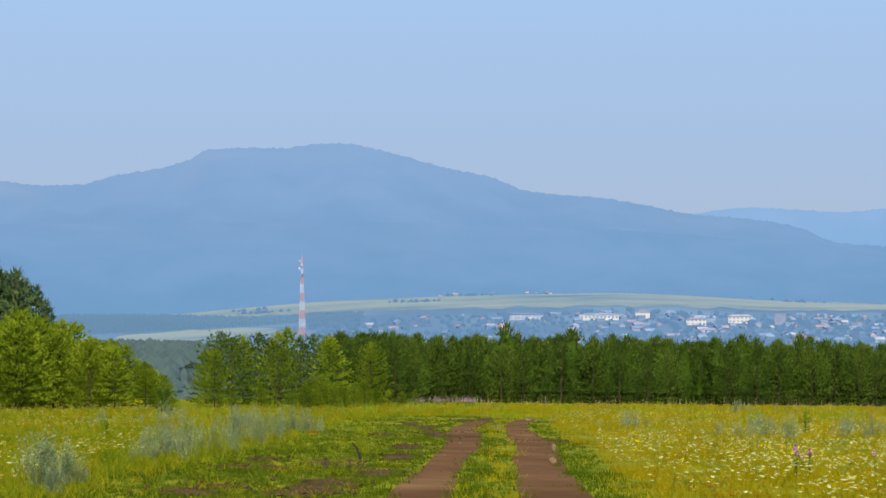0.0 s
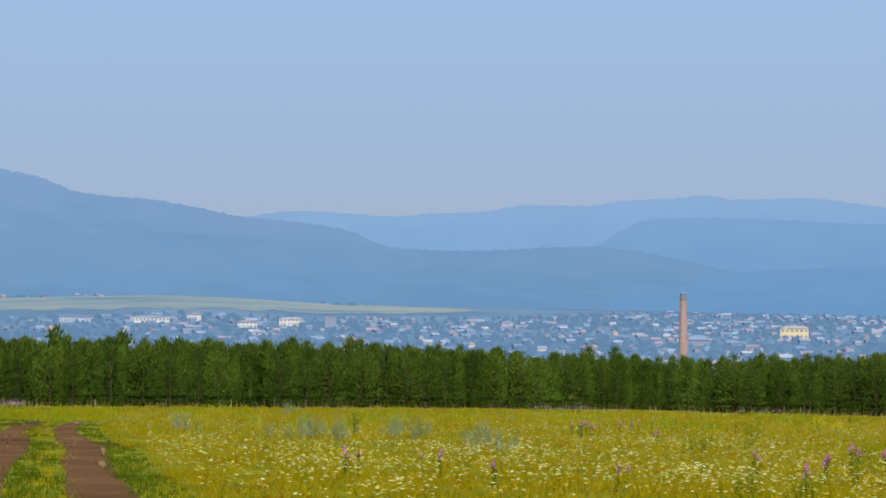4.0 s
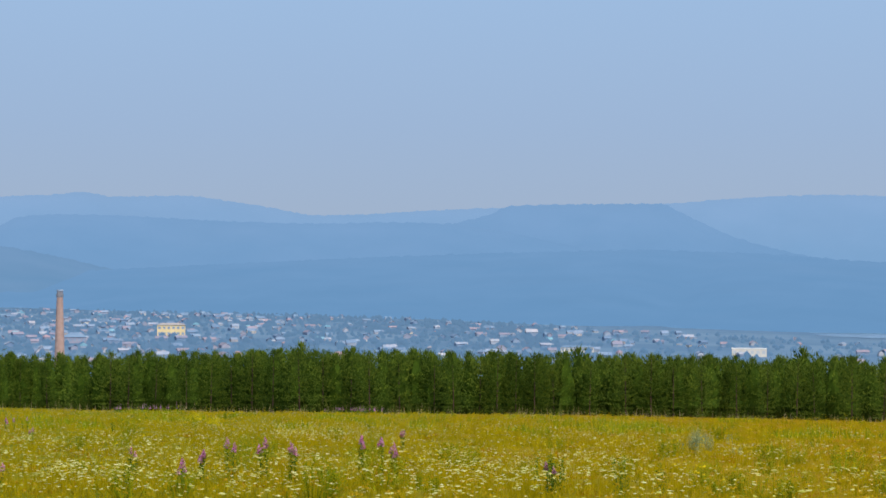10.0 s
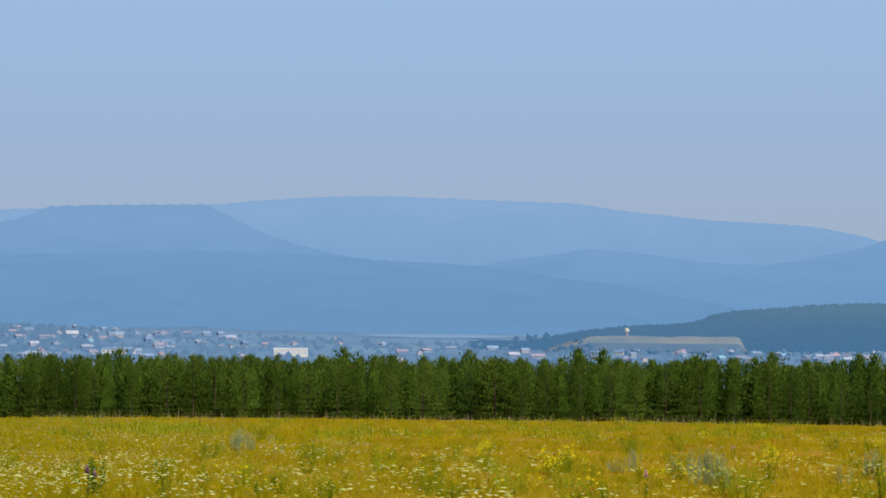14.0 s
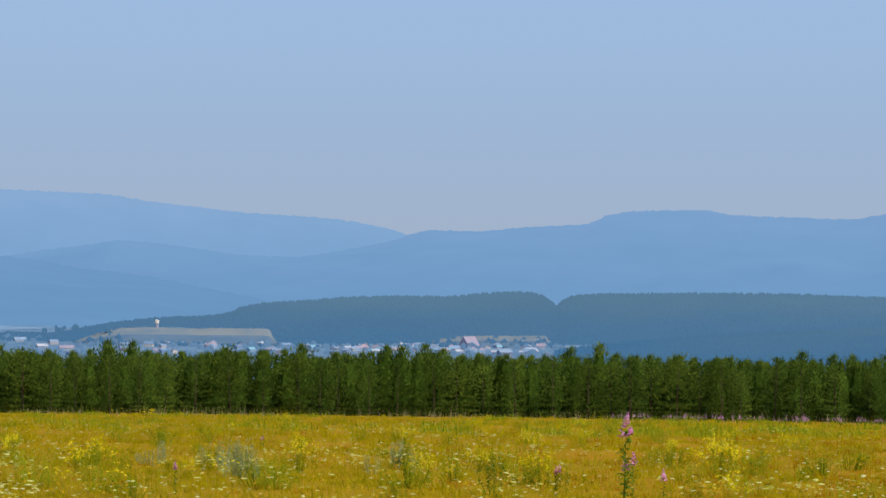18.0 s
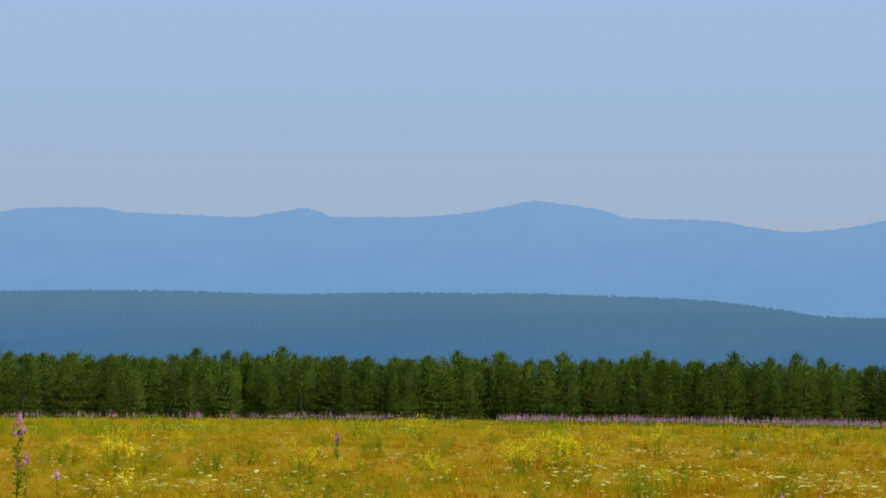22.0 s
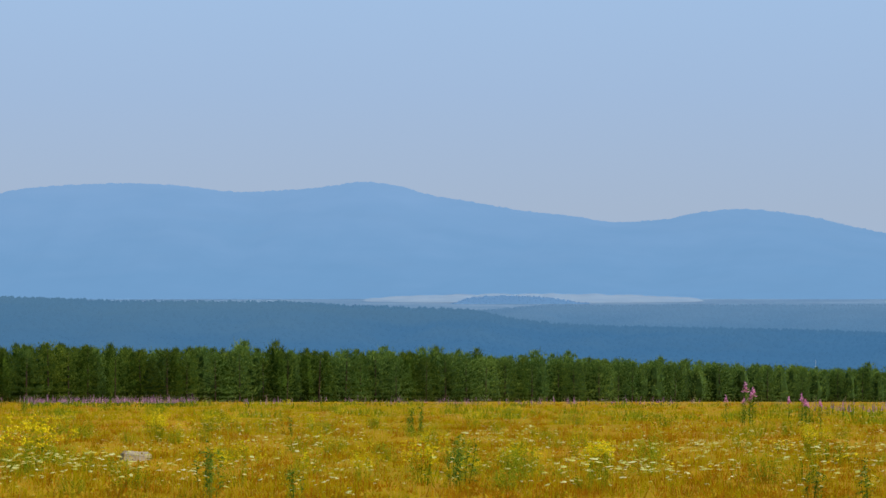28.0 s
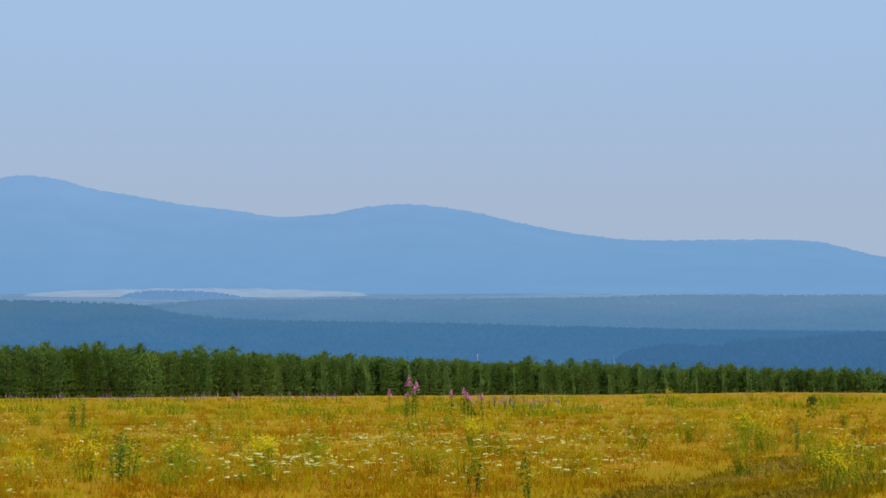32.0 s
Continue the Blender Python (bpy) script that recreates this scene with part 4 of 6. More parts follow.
for i in range(9):
    z0, z1 = MAST_H * i / 9, MAST_H * (i + 1) / 9
    bm = bmesh.new()
    for j in range(3):
        a, b = z0 + (z1 - z0) * j / 3, z0 + (z1 - z0) * (j + 1) / 3
        wa, wb = half_width(a), half_width(b)
        ca = [(-wa, -wa, a), (wa, -wa, a), (wa, wa, a), (-wa, wa, a)]
        cb = [(-wb, -wb, b), (wb, -wb, b), (wb, wb, b), (-wb, wb, b)]
        for k in range(4):
            strut(bm, ca[k], cb[k], 0.2)
            strut(bm, ca[k], cb[(k + 1) % 4], 0.12)
            strut(bm, ca[(k + 1) % 4], cb[k], 0.12)
            strut(bm, cb[k], cb[(k + 1) % 4], 0.12)
    section = part("mast_section", bm, M_RED if i % 2 == 0 else M_MASTWHITE, mast, "red painted section" if i % 2 == 0 else "white painted section")
for i, (z, r) in enumerate(((0.9, 0.8), (0.86, 0.7), (0.8, 0.9), (0.95, 0.6))):
    bm = bmesh.new()
    ring_tube(bm, [((-1) ** i * 1.5, -1.5, MAST_H * z, r), ((-1) ** i * 1.5, -1.5, MAST_H * z + 1.6, r)], 10)
    part("antenna", bm, M_MASTWHITE, section, "white antenna drum")
bm = bmesh.new()
ring_tube(bm, [(0, 0, MAST_H, 0.3), (0, 0, MAST_H + 3.5, 0.15)], 6)
part("spike", bm, M_RED, section)

# ---- young pines ----
def pine_meshes(seed, height, width, needles, whorls, per, tufts, needle=0.26, low=0.04, taper=1.7, fine=5, lead=1.0, wide=0.24, core=0.0):
    """Trunk and crown of a young pine: whorls of rising branches, each set with tufts of needles and tipped by a candle."""
    r = random.Random(seed)
    bm = bmesh.new()
    ring_tube(bm, [(0, 0, -0.3, height * 0.014), (0.02, 0, height * 0.4, height * 0.011), (0, 0.01, height * 0.92, height * 0.004)], 6)
    trunk = bpy.data.meshes.new("trunk")
    bm.to_mesh(trunk)
    bm.free()
    trunk.materials.append(M_BARK)
    V, F = [], []

    def radius(u):
        grow = min(1.0, 0.55 + (u - low) / 0.25)
        return width / 2 * grow * (1 - max(0.0, (u - 0.12) / 0.88) ** taper) ** 0.75 if u < 0.995 else 0.03

    def leaf(c, tip, w):
        b = len(V)
        V.extend((tuple(c + w), tuple(c - w), tuple(tip)))
        F.append((b, b + 1, b + 2))

    for i in range(whorls):
        u = low + (0.97 - low) * (i + r.uniform(-0.25, 0.25)) / whorls
        u = max(low, u)
        big, turn = radius(u), r.uniform(0, 6.28)
        n = max(4, int(per * (0.6 + 0.4 * big / (width / 2))))
        for k in range(n):
            a = turn + 6.283 * k / n + r.uniform(-0.35, 0.35)
            ln = big * r.uniform(0.72, 1.15)
            rise = -0.05 + 0.95 * u + r.uniform(-0.1, 0.15)
            out = Vector((math.cos(a), math.sin(a), 0))
            side = Vector((-out.y, out.x, 0))
            m = max(2, int(tufts * (0.5 + 0.5 * ln / (width / 2))))
            for t in range(m):
                s = 0.28 + 0.72 * (t + r.random() * 0.8) / (m - 0.2)
                c = out * ln * s + side * r.uniform(-0.28, 0.28) * ln * s + Vector((0, 0, u * height + ln * s * s * rise * 0.8 + r.uniform(-0.07, 0.07)))
                way = (out * 0.8 + Vector((0, 0, 0.45 + rise))).normalized()
                size = needle * r.uniform(0.7, 1.25) * (0.8 if u > 0.85 else 1.0)
                for q in range(fine):
                    spread = Vector((r.gauss(0, 0.5), r.gauss(0, 0.5), r.gauss(0, 0.35)))
                    d = (way + spread).normalized()
                    leaf(c, c + d * size * r.uniform(0.75, 1.2), d.orthogonal().normalized() * size * wide)
            tip = out * ln * 1.0 + Vector((0, 0, u * height + ln * rise * 0.8))
            leaf(tip, tip + (out * 0.25 + Vector((0, 0, 1))) * needle * r.uniform(1.0, 1.7), side * needle * 0.13)
    # the leading shoot with its side candles
    for k in range(46):
        a = k * 2.4
        z = height * (0.84 + 0.0032 * k)
        q = needle * 1.5 * (1.2 - k / 46)
        d = Vector((0.55 * math.cos(a), 0.55 * math.sin(a), 1))
        base = Vector((q * math.cos(a), q * math.sin(a), z))
        leaf(base, base + d * needle * lead * r.uniform(0.8, 1.6), Vector((-math.sin(a), math.cos(a), 0)) * needle * 0.26)
    top = Vector((0, 0, height * 0.96))
    leaf(top, top + Vector((0, 0, needle * 1.9 * lead)), Vector((needle * 0.16, 0, 0)))
    leaf(top, top + Vector((0, 0, needle * 1.9 * lead)), Vector((0, needle * 0.16, 0)))
    # inner mass of twigs and old needles, crown shade painted into its colour
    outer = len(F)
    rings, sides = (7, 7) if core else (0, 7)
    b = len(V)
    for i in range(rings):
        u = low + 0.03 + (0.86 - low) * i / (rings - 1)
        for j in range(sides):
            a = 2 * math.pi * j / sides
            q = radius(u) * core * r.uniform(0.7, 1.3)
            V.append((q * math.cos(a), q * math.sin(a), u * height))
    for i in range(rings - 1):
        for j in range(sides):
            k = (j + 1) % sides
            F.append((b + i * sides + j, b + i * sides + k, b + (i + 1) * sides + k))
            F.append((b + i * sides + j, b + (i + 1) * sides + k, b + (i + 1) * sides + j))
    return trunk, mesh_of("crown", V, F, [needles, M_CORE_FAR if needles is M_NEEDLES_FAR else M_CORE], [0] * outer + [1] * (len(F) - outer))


def pine(trunk, crown, label, group, name="pine_tree"):
    ob = tagged(new(name), label, "tree", group)
    part("trunk", trunk, None, ob)
    part("crown", crown, None, ob)
    return ob


LABEL_ROW = "young dense green pine at the edge of a plantation"
row_meshes = [pine_meshes(100 + i, 4.9, 3.4 + 0.25 * (i % 4), M_NEEDLES, 12 + i % 3, 10, 8, 0.19, low=0.04, taper=1.9 + 0.4 * (i % 3), fine=5, lead=0.8) for i in range(8)]
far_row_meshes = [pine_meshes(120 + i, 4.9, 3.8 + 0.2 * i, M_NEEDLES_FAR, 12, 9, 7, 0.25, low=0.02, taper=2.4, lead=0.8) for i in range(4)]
edge_dist = curve([(-43, 430), (-37, 400), (-30, 335), (-23.5, 275), (-17, 235), (-10, 214), (-4, 204), (5, 200), (20, 198), (30, 200), (38, 202), (43.7, 207), (44.1, 250), (46, 240), (50, 216), (55, 203), (62, 198)])
tall_at = curve([(-43, 0.94), (-30, 0.9), (-22, 0.92), (-12, 0.94), (-5, 0.96), (10, 0.96), (20, 0.97), (30, 0.95), (39.5, 0.99), (43.5, 0.87), (44.2, 1.0), (50, 1.03), (62, 1.05)])
rp = random.Random(21)
first = {}
az, row_az = -40.5, []
while az < 62.6:
    row_az.append(az)
    az += math.degrees((2.15 + rp.uniform(-0.8, 0.8)) / float(edge_dist(az)))
back = []
for i, a in enumerate(row_az):
    k = i % 8 if rp.random() > smooth(-6, -26, a) else 8 + i % 4
    d = float(edge_dist(a)) + rp.uniform(-1.8, 1.8)
    s = float(tall_at(a)) * rp.uniform(0.87, 1.1) * (1.1 if rp.random() < 0.07 else 1)
    m = pose(*at(a, d), rp.uniform(-2, 2), rp.uniform(-2, 2), rp.uniform(0, 360))
    if a > -24 or i % 2 == 0:
        if k not in first:
            first[k] = ob = pine(*(row_meshes + far_row_meshes)[k], LABEL_ROW, "pines of the plantation edge")
            ob.matrix_basis = m
        else:
            ob = copy_thing(first[k], m)
        w = s * rp.uniform(0.72, 1.02) * (1.0 + 0.25 * float(smooth(8, -16, a)))
        ob.scale = (w, w * rp.uniform(0.9, 1.1), s)
    else:
        back.append((a, d, s))
for row in range(1, 6):
    a = -41.0
    while a < 62.6:
        d = float(edge_dist(a)) + 0.9 + 1.8 * row + rp.uniform(-0.6, 0.6)
        back.append((a, d, float(tall_at(a)) * rp.uniform(0.88, 1.07) * (1.14 if rp.random() < 0.06 else 1)))
        a += math.degrees(1.5 / d * rp.uniform(0.75, 1.4))


def joined_pines(name, label, spots, meshes):
    Vs, Fs, Is, off = [], [], [], 0
    arrays = []
    for tr, cr in meshes:
        v = np.empty(len(cr.vertices) * 3)
        cr.vertices.foreach_get("co", v)
        f = np.empty(len(cr.polygons) * 3, dtype=np.int32)
        cr.polygons.foreach_get("vertices", f)
        mi = np.empty(len(cr.polygons), dtype=np.int32)
        cr.polygons.foreach_get("material_index", mi)
        arrays.append((v.reshape(-1, 3), f.reshape(-1, 3), mi))
    r = np.random.RandomState(77)
    for a, d, s in spots:
        v, f, mi = arrays[r.randint(len(arrays))]
        t = r.rand() * 6.28
        c, q = math.cos(t), math.sin(t)
        p = v * s
        p = np.stack([c * p[:, 0] - q * p[:, 1], q * p[:, 0] + c * p[:, 1], p[:, 2]], -1) + np.array(at(a, d))
        Vs.append(p)
        Fs.append(f + off)
        Is.append(mi)
        off += len(p)
    return tagged(new(name, mesh_of(name, np.concatenate(Vs), np.concatenate(Fs), list(meshes[0][1].materials), np.concatenate(Is))), label, "trees", kind="stuff")


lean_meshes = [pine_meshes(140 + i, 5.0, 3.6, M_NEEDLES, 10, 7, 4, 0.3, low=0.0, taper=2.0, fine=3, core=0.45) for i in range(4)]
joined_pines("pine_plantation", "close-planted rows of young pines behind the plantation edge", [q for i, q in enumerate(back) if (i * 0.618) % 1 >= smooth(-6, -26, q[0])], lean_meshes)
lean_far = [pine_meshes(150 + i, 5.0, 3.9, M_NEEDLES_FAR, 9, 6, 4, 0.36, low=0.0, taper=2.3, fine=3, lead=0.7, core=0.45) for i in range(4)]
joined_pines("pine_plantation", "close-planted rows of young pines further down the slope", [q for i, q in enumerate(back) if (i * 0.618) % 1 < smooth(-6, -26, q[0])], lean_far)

az = np.random.RandomState(31).uniform(-41, 62.6, 5200)
d = edge_dist(az) + np.random.RandomState(32).uniform(0.4, 9, 5200)
SHADE_SPOTS = (az, d)

# brighter pines beside the track
young_meshes = [pine_meshes(160 + i, 5.0, 3.5, M_NEEDLES_YOUNG, 14, 10, 11, 0.19, low=0.01, taper=1.15 + 0.15 * i, fine=6) for i in range(5)]
rq = random.Random(4)
yfirst = {}
spots = []
left_tall = curve([(66.0, 0.28), (66.5, 0.45), (67.0, 0.7), (67.6, 0.9), (68.75, 1.06), (70, 1.2), (73, 1.35)])
for i in range(72):
    a = 66.2 + 6.4 * rq.random() ** 0.9
    e = 138 + rq.uniform(0, 24) + (72 - a) * 1.5
    spots.append((a, e, rq.uniform(0.82, 1.05) * float(left_tall(a)) * e / 152))
SHRUBS = ((63.71, 150, 0.92), (62.6, 158, 0.36), (62.0, 160, 0.3), (63.0, 148, 0.36), (61.5, 160, 0.24), (62.3, 150, 0.26), (66.15, 120, 0.2), (60.9, 168, 0.2),
          (61.2, 160, 0.22), (61.75, 155, 0.34), (62.2, 148, 0.24), (62.75, 150, 0.4), (63.1, 146, 0.28), (60.6, 172, 0.22), (64.1, 146, 0.28), (65.15, 150, 0.72), (64.7, 144, 0.22), (63.45, 143, 0.2))
spots += SHRUBS
DARKER = ((65.35, 158, 0.72), (65.0, 166, 1.0), (64.75, 160, 0.9), (64.5, 170, 0.95), (64.15, 174, 1.02), (63.9, 168, 0.9), (63.5, 176, 1.08), (63.2, 166, 0.95), (62.9, 178, 1.02), (62.55, 172, 0.95), (62.3, 184, 1.05), (61.9, 188, 1.0), (61.6, 180, 0.9))
for i, (a, d, s) in enumerate(DARKER):
    if i % 3 == 0:
        spots.append((a, d, s))
    else:
        ob = copy_thing(first[i % 8], pose(*at(a, d), 0, 0, rq.uniform(0, 360)))
        ob.scale = (s * 1.1, s * 1.1, s)
for i, (a, d, s) in enumerate(spots):
    k = i % 5
    m = pose(*at(a, d), 0, 0, rq.uniform(0, 360))
    if k not in yfirst:
        yfirst[k] = ob = pine(*young_meshes[k], "bright green bushy young pine beside the track", "pines beside the track")
        ob.matrix_basis = m
    else:
        ob = copy_thing(yfirst[k], m)
    ob.scale = (s * (1.0 if s > 0.6 else 1.35), s * (1.0 if s > 0.6 else 1.35), s)

# tall old pines behind them
OLD = ((70.1, 262, 0.98), (69.85, 270, 0.95), (69.6, 258, 0.93), (69.4, 266, 0.88), (69.15, 262, 0.82), (68.95, 256, 0.7))
old_meshes = [pine_meshes(180 + i, 14.2, 4.4, M_NEEDLES_OLD, 13, 8, 5, 0.6, low=0.3) for i in range(3)]
ofirst = {}
for i in range(20):
    a = 69.6 + 3.6 * rq.random() ** 1.4
    e = rq.uniform(250, 290)
    s = rq.uniform(0.85, 1.05) * (0.95 if a > 69.3 else 0.85)
    if i < len(OLD):
        a, e, s = OLD[i]
    m = pose(*at(a, e), 0, 0, rq.uniform(0, 360))
    k = i % 3
    if k not in ofirst:
        ofirst[k] = ob = pine(*old_meshes[k], "tall mature pine with a high grey-green crown", "old pines")
        ob.matrix_basis = m
    else:
        ob = copy_thing(ofirst[k], m)
    ob.scale = (s * 1.2, s * 1.2, s)


# ---- the rutted dirt track ----
LEFT_RUT = ((61.6, 24, 0.8), (60.5, 34, 0.85), (60.26, 38.7, 0.8), (60.04, 44.7, 0.72), (59.83, 50, 0.66), (59.5, 58.6, 0.85), (59.53, 69.8, 1.0), (59.4, 92, 0.9), (58.95, 107, 0.6), (58.4, 114, 0.3))
RIGHT_RUT = ((56.4, 24, 1.0), (57.39, 34.3, 1.0), (57.54, 38.8, 0.96), (57.76, 45.3, 0.92), (57.85, 50.1, 0.95), (57.8, 60.7, 1.05), (58.08, 70.4, 0.95), (58.34, 85.8, 0.75), (58.17, 106, 0.8), (57.7, 114, 0.4))
SIDE_RUT = ((-27.9, 27.5), (-31.76, 31.5), (-33.3, 35.4), (-34.6, 40), (-35.8, 48), (-37.3, 54.5), (-39.4, 62))
SIDE_RUT_B = ((-31.9, 27), (-35.2, 31), (-37.3, 39), (-39.9, 47))


def line(points, steps=120):
    k = np.array([p[1] for p in points])
    t = np.linspace(k[0], k[-1], steps)
    a, d = np.interp(t, k, [p[0] for p in points]), np.interp(t, k, [p[1] for p in points])
    for _ in range(10):
        a[1:-1], d[1:-1] = (a[:-2] + 2 * a[1:-1] + a[2:]) / 4, (d[:-2] + 2 * d[1:-1] + d[2:]) / 4
    r = np.radians(a)
    return np.stack([-np.sin(r) * d, np.cos(r) * d], -1)


def plan(az, d):
    r = np.radians(az)
    return np.stack([-np.sin(r) * d, np.cos(r) * d], -1)


def away(p, l):
    """Distance of points from a line in plan."""
    best = np.full(len(p), 1e9)
    for a, b in zip(l[:-1], l[1:]):
        ab = b - a
        t = np.clip(((p - a) @ ab) / max(1e-9, ab @ ab), 0, 1)
        best = np.minimum(best, np.linalg.norm(p - a - t[:, None] * ab, axis=1))
    return best


def level_xy(x, y):
    return land(np.hypot(x, y), np.degrees(np.arctan2(-x, y)))


def widths(points, steps=120):
    k = np.array([p[1] for p in points])
    return np.interp(np.linspace(k[0], k[-1], steps), k, [p[2] for p in points])


def rut(name, label, l, w, mat, seed, lift=0.018, sink=0.0):
    t = np.gradient(l, axis=0)
    nrm = np.stack([-t[:, 1], t[:, 0]], -1) / np.linalg.norm(t, axis=1)[:, None]
    n = len(l)
    narrow = np.ones(n)
    cols = np.linspace(-1, 1, 9)
    V = np.zeros((9, n, 3))
    s = np.arange(n)
    for i, c in enumerate(cols):
        ww = w / 2 * narrow * (1 + (0.13 * waves(s * 0.16 + (3 if c > 0 else 0), seed, 3) if abs(c) > 0.5 else 0))
        p = l + nrm * (c * ww)[:, None] if np.ndim(ww) else l + nrm * c * ww
        V[i, :, :2] = p
        V[i, :, 2] = level_xy(p[:, 0], p[:, 1]) + lift + sink * c * c 
    i = (np.arange(n - 1)[None] + n * np.arange(8)[:, None]).ravel()
    return tagged(new(name, mesh_of(name, V.reshape(-1, 3), np.stack([i, i + n, i + n + 1, i + 1], -1), mat, smooth=True)), label, "dirt track", kind="structure")


L_RUT, R_RUT, S_RUT, S_RUT_B = line(LEFT_RUT), line(RIGHT_RUT), line(SIDE_RUT), line(SIDE_RUT_B)
rut("road_rut_1", "bare brown wheel rut of a dirt track", L_RUT, widths(LEFT_RUT), M_SOIL, 3)
rut("road_rut_2", "bare brown wheel rut with a sandy edge", R_RUT, widths(RIGHT_RUT), M_SOIL, 5)
rut("road_rut_3", "faint dark wheel rut through dry grass", S_RUT, 0.85, M_OLIVE, 6)
rut("road_rut_4", "faint dark wheel rut through dry grass", S_RUT_B, 0.7, M_OLIVE, 8)
PATCHES = ((65.78, 35.4, 0.9, 0.6), (65.0, 36.9, 0.4, 0.3), (64.75, 44.9, 0.75, 0.7), (63.85, 44.5, 0.4, 0.8), (64.13, 49.2, 0.5, 0.5), (63.5, 35, 0.5, 0.5), (62.99, 35.9, 0.8, 0.9),
           (62.36, 47.1, 1.3, 1.2), (61.52, 42.5, 0.8, 1.4), (62.6, 37.8, 1.1, 0.7), (61.02, 50.7, 0.7, 0.9), (60.72, 93.8, 0.7, 2.2), (61.3, 73.5, 0.5, 0.9), (60.33, 85.2, 0.8, 2.4),
           (60.82, 59.4, 0.7, 1.0), (58.94, 107.7, 0.5, 1.0), (59.48, 105.4, 0.9, 1.2), (60.13, 74, 0.8, 1.8), (57.35, 67.5, 0.5, 0.9))
M_SAND = material("pale_sand", [(0.17, 0.1, 0.04), (0.26, 0.17, 0.075), (0.36, 0.26, 0.12)], 2, bump=0.4)
for a, e, w, q in ((57.46, 49.5, 0.14, 1.8), (57.44, 60, 0.1, 2.4), (58.7, 84, 0.16, 3.0), (58.5, 66, 0.1, 2.4)):
    p = plan(np.array([a]), e)[0]
    rut("ground_sandy_edge", "pale sandy edge of a wheel rut", p + np.linspace(-q, q, 10)[:, None] * p / np.linalg.norm(p), w * np.sin(np.linspace(0.2, 2.94, 10)), M_SAND, int(e), 0.036)
PATCH_LINES = []
for i, (a, d, w, q) in enumerate(PATCHES):
    p = plan(np.array([a]), d)[0]
    way = p / np.linalg.norm(p)
    n = 14
    l = p + np.linspace(-q * 1.6, q * 1.6, n)[:, None] * way + 0.1 * np.random.RandomState(i).randn(n, 2)
    rut("ground_bare_patch", "patch of churned dark bare soil", l, 0.8 * w, M_DARKSOIL, 20 + i, 0.02, 0.0)
    PATCH_LINES.append(l)


# clods and pebbles on the bare soil
def clods(name, label, lines, n, seed, mat, big=0.014, sunk=0.0):
    r = np.random.RandomState(seed)
    V, F = [], []
    for i in range(n):
        l = lines[r.randint(len(lines))]
        p = l[r.randint(len(l))] + r.randn(2) * 0.32
        s = big + 0.035 * r.rand() ** 2
        z = float(level_xy(p[0], p[1])) + 0.05 - sunk
        b = len(V)
        for dx, dy, dz in ((1, 0, 0), (0, 1, 0), (-1, 0, 0), (0, -1, 0), (0, 0, 0.9), (0, 0, -0.6)):
            q = s * r.uniform(0.6, 1.2)
            V.append((p[0] + dx * q, p[1] + dy * q, z + dz * q))
        F += [(b, b + 1, b + 4), (b + 1, b + 2, b + 4), (b + 2, b + 3, b + 4), (b + 3, b, b + 4), (b + 1, b, b + 5), (b + 2, b + 1, b + 5), (b + 3, b + 2, b + 5), (b, b + 3, b + 5)]
    return tagged(new(name, mesh_of(name, V, F, mat)), label, "clods", kind="stuff")


M_CLOD = material("dry_clods", [(0.1, 0.055, 0.03), (0.17, 0.1, 0.055), (0.42, 0.33, 0.24)], 3, source="island")
clods("soil_clods", "small clods and pebbles scattered in the ruts", [L_RUT[16:100], R_RUT[16:100]], 70, 33, M_CLOD)
clods("dark_clods", "churned lumps of dark soil on the bare patches", PATCH_LINES, 700, 34, M_DARKSOIL, 0.03, 0.03)


# ---- grass: many blades in tufts ----
def blades(name, label, az, d, tall, wide, count, mat, seed, lean=0.35, category="grass", up=0.0):
    r = np.random.RandomState(seed)
    n = len(az)
    a = np.radians(np.repeat(az, count))
    dd = np.repeat(d, count)
    m = n * count
    spread = np.repeat(tall, count) * 0.55
    x = -np.sin(a) * dd + r.randn(m) * spread
    y = np.cos(a) * dd + r.randn(m) * spread
    z = np.repeat(land(d, az), count) - 0.03 + up
    h = np.repeat(tall, count) * r.uniform(0.45, 1.1, m)
    w = np.repeat(wide, count) * r.uniform(0.6, 1.3, m)
    th = r.uniform(0, 2 * np.pi, m)
    # blades lie mostly across the slope's line of view, as leaning leaves do
    ex, ey = np.cos(th), np.sin(th)
    lx, ly = r.randn(m) * lean * h, r.randn(m) * lean * h
    V = np.empty((m, 3, 3))
    V[:, 0] = np.stack([x - ex * w, y - ey * w, z], -1)
    V[:, 1] = np.stack([x + ex * w, y + ey * w, z], -1)
    V[:, 2] = np.stack([x + lx, y + ly, z + h], -1)
    F = np.arange(m * 3).reshape(-1, 3)
    return tagged(new(name, mesh_of(name, V.reshape(-1, 3), F, mat)), label, category, kind="stuff")


def scatter(n, az0, az1, d0, d1, seed, power=1.0):
    r = np.random.RandomState(seed)
    az = r.uniform(az0, az1, n)
    d = d0 * (d1 / d0) ** (r.rand(n) ** power)
    return az, d


def clear_of(az, d, gap_main, gap_side):
    p = plan(az, d)
    k = np.ones(len(p), dtype=bool)
    for some, ruts, gap in (((az > 50) & (d < 125), (L_RUT, R_RUT), gap_main), ((az < -24) & (d < 75), (S_RUT, S_RUT_B), gap_side)):
        here = np.flatnonzero(some)
        for l in ruts:
            k[here] &= away(p[here], l) > gap * rg.uniform(0.65, 1.2, len(here))
    return k


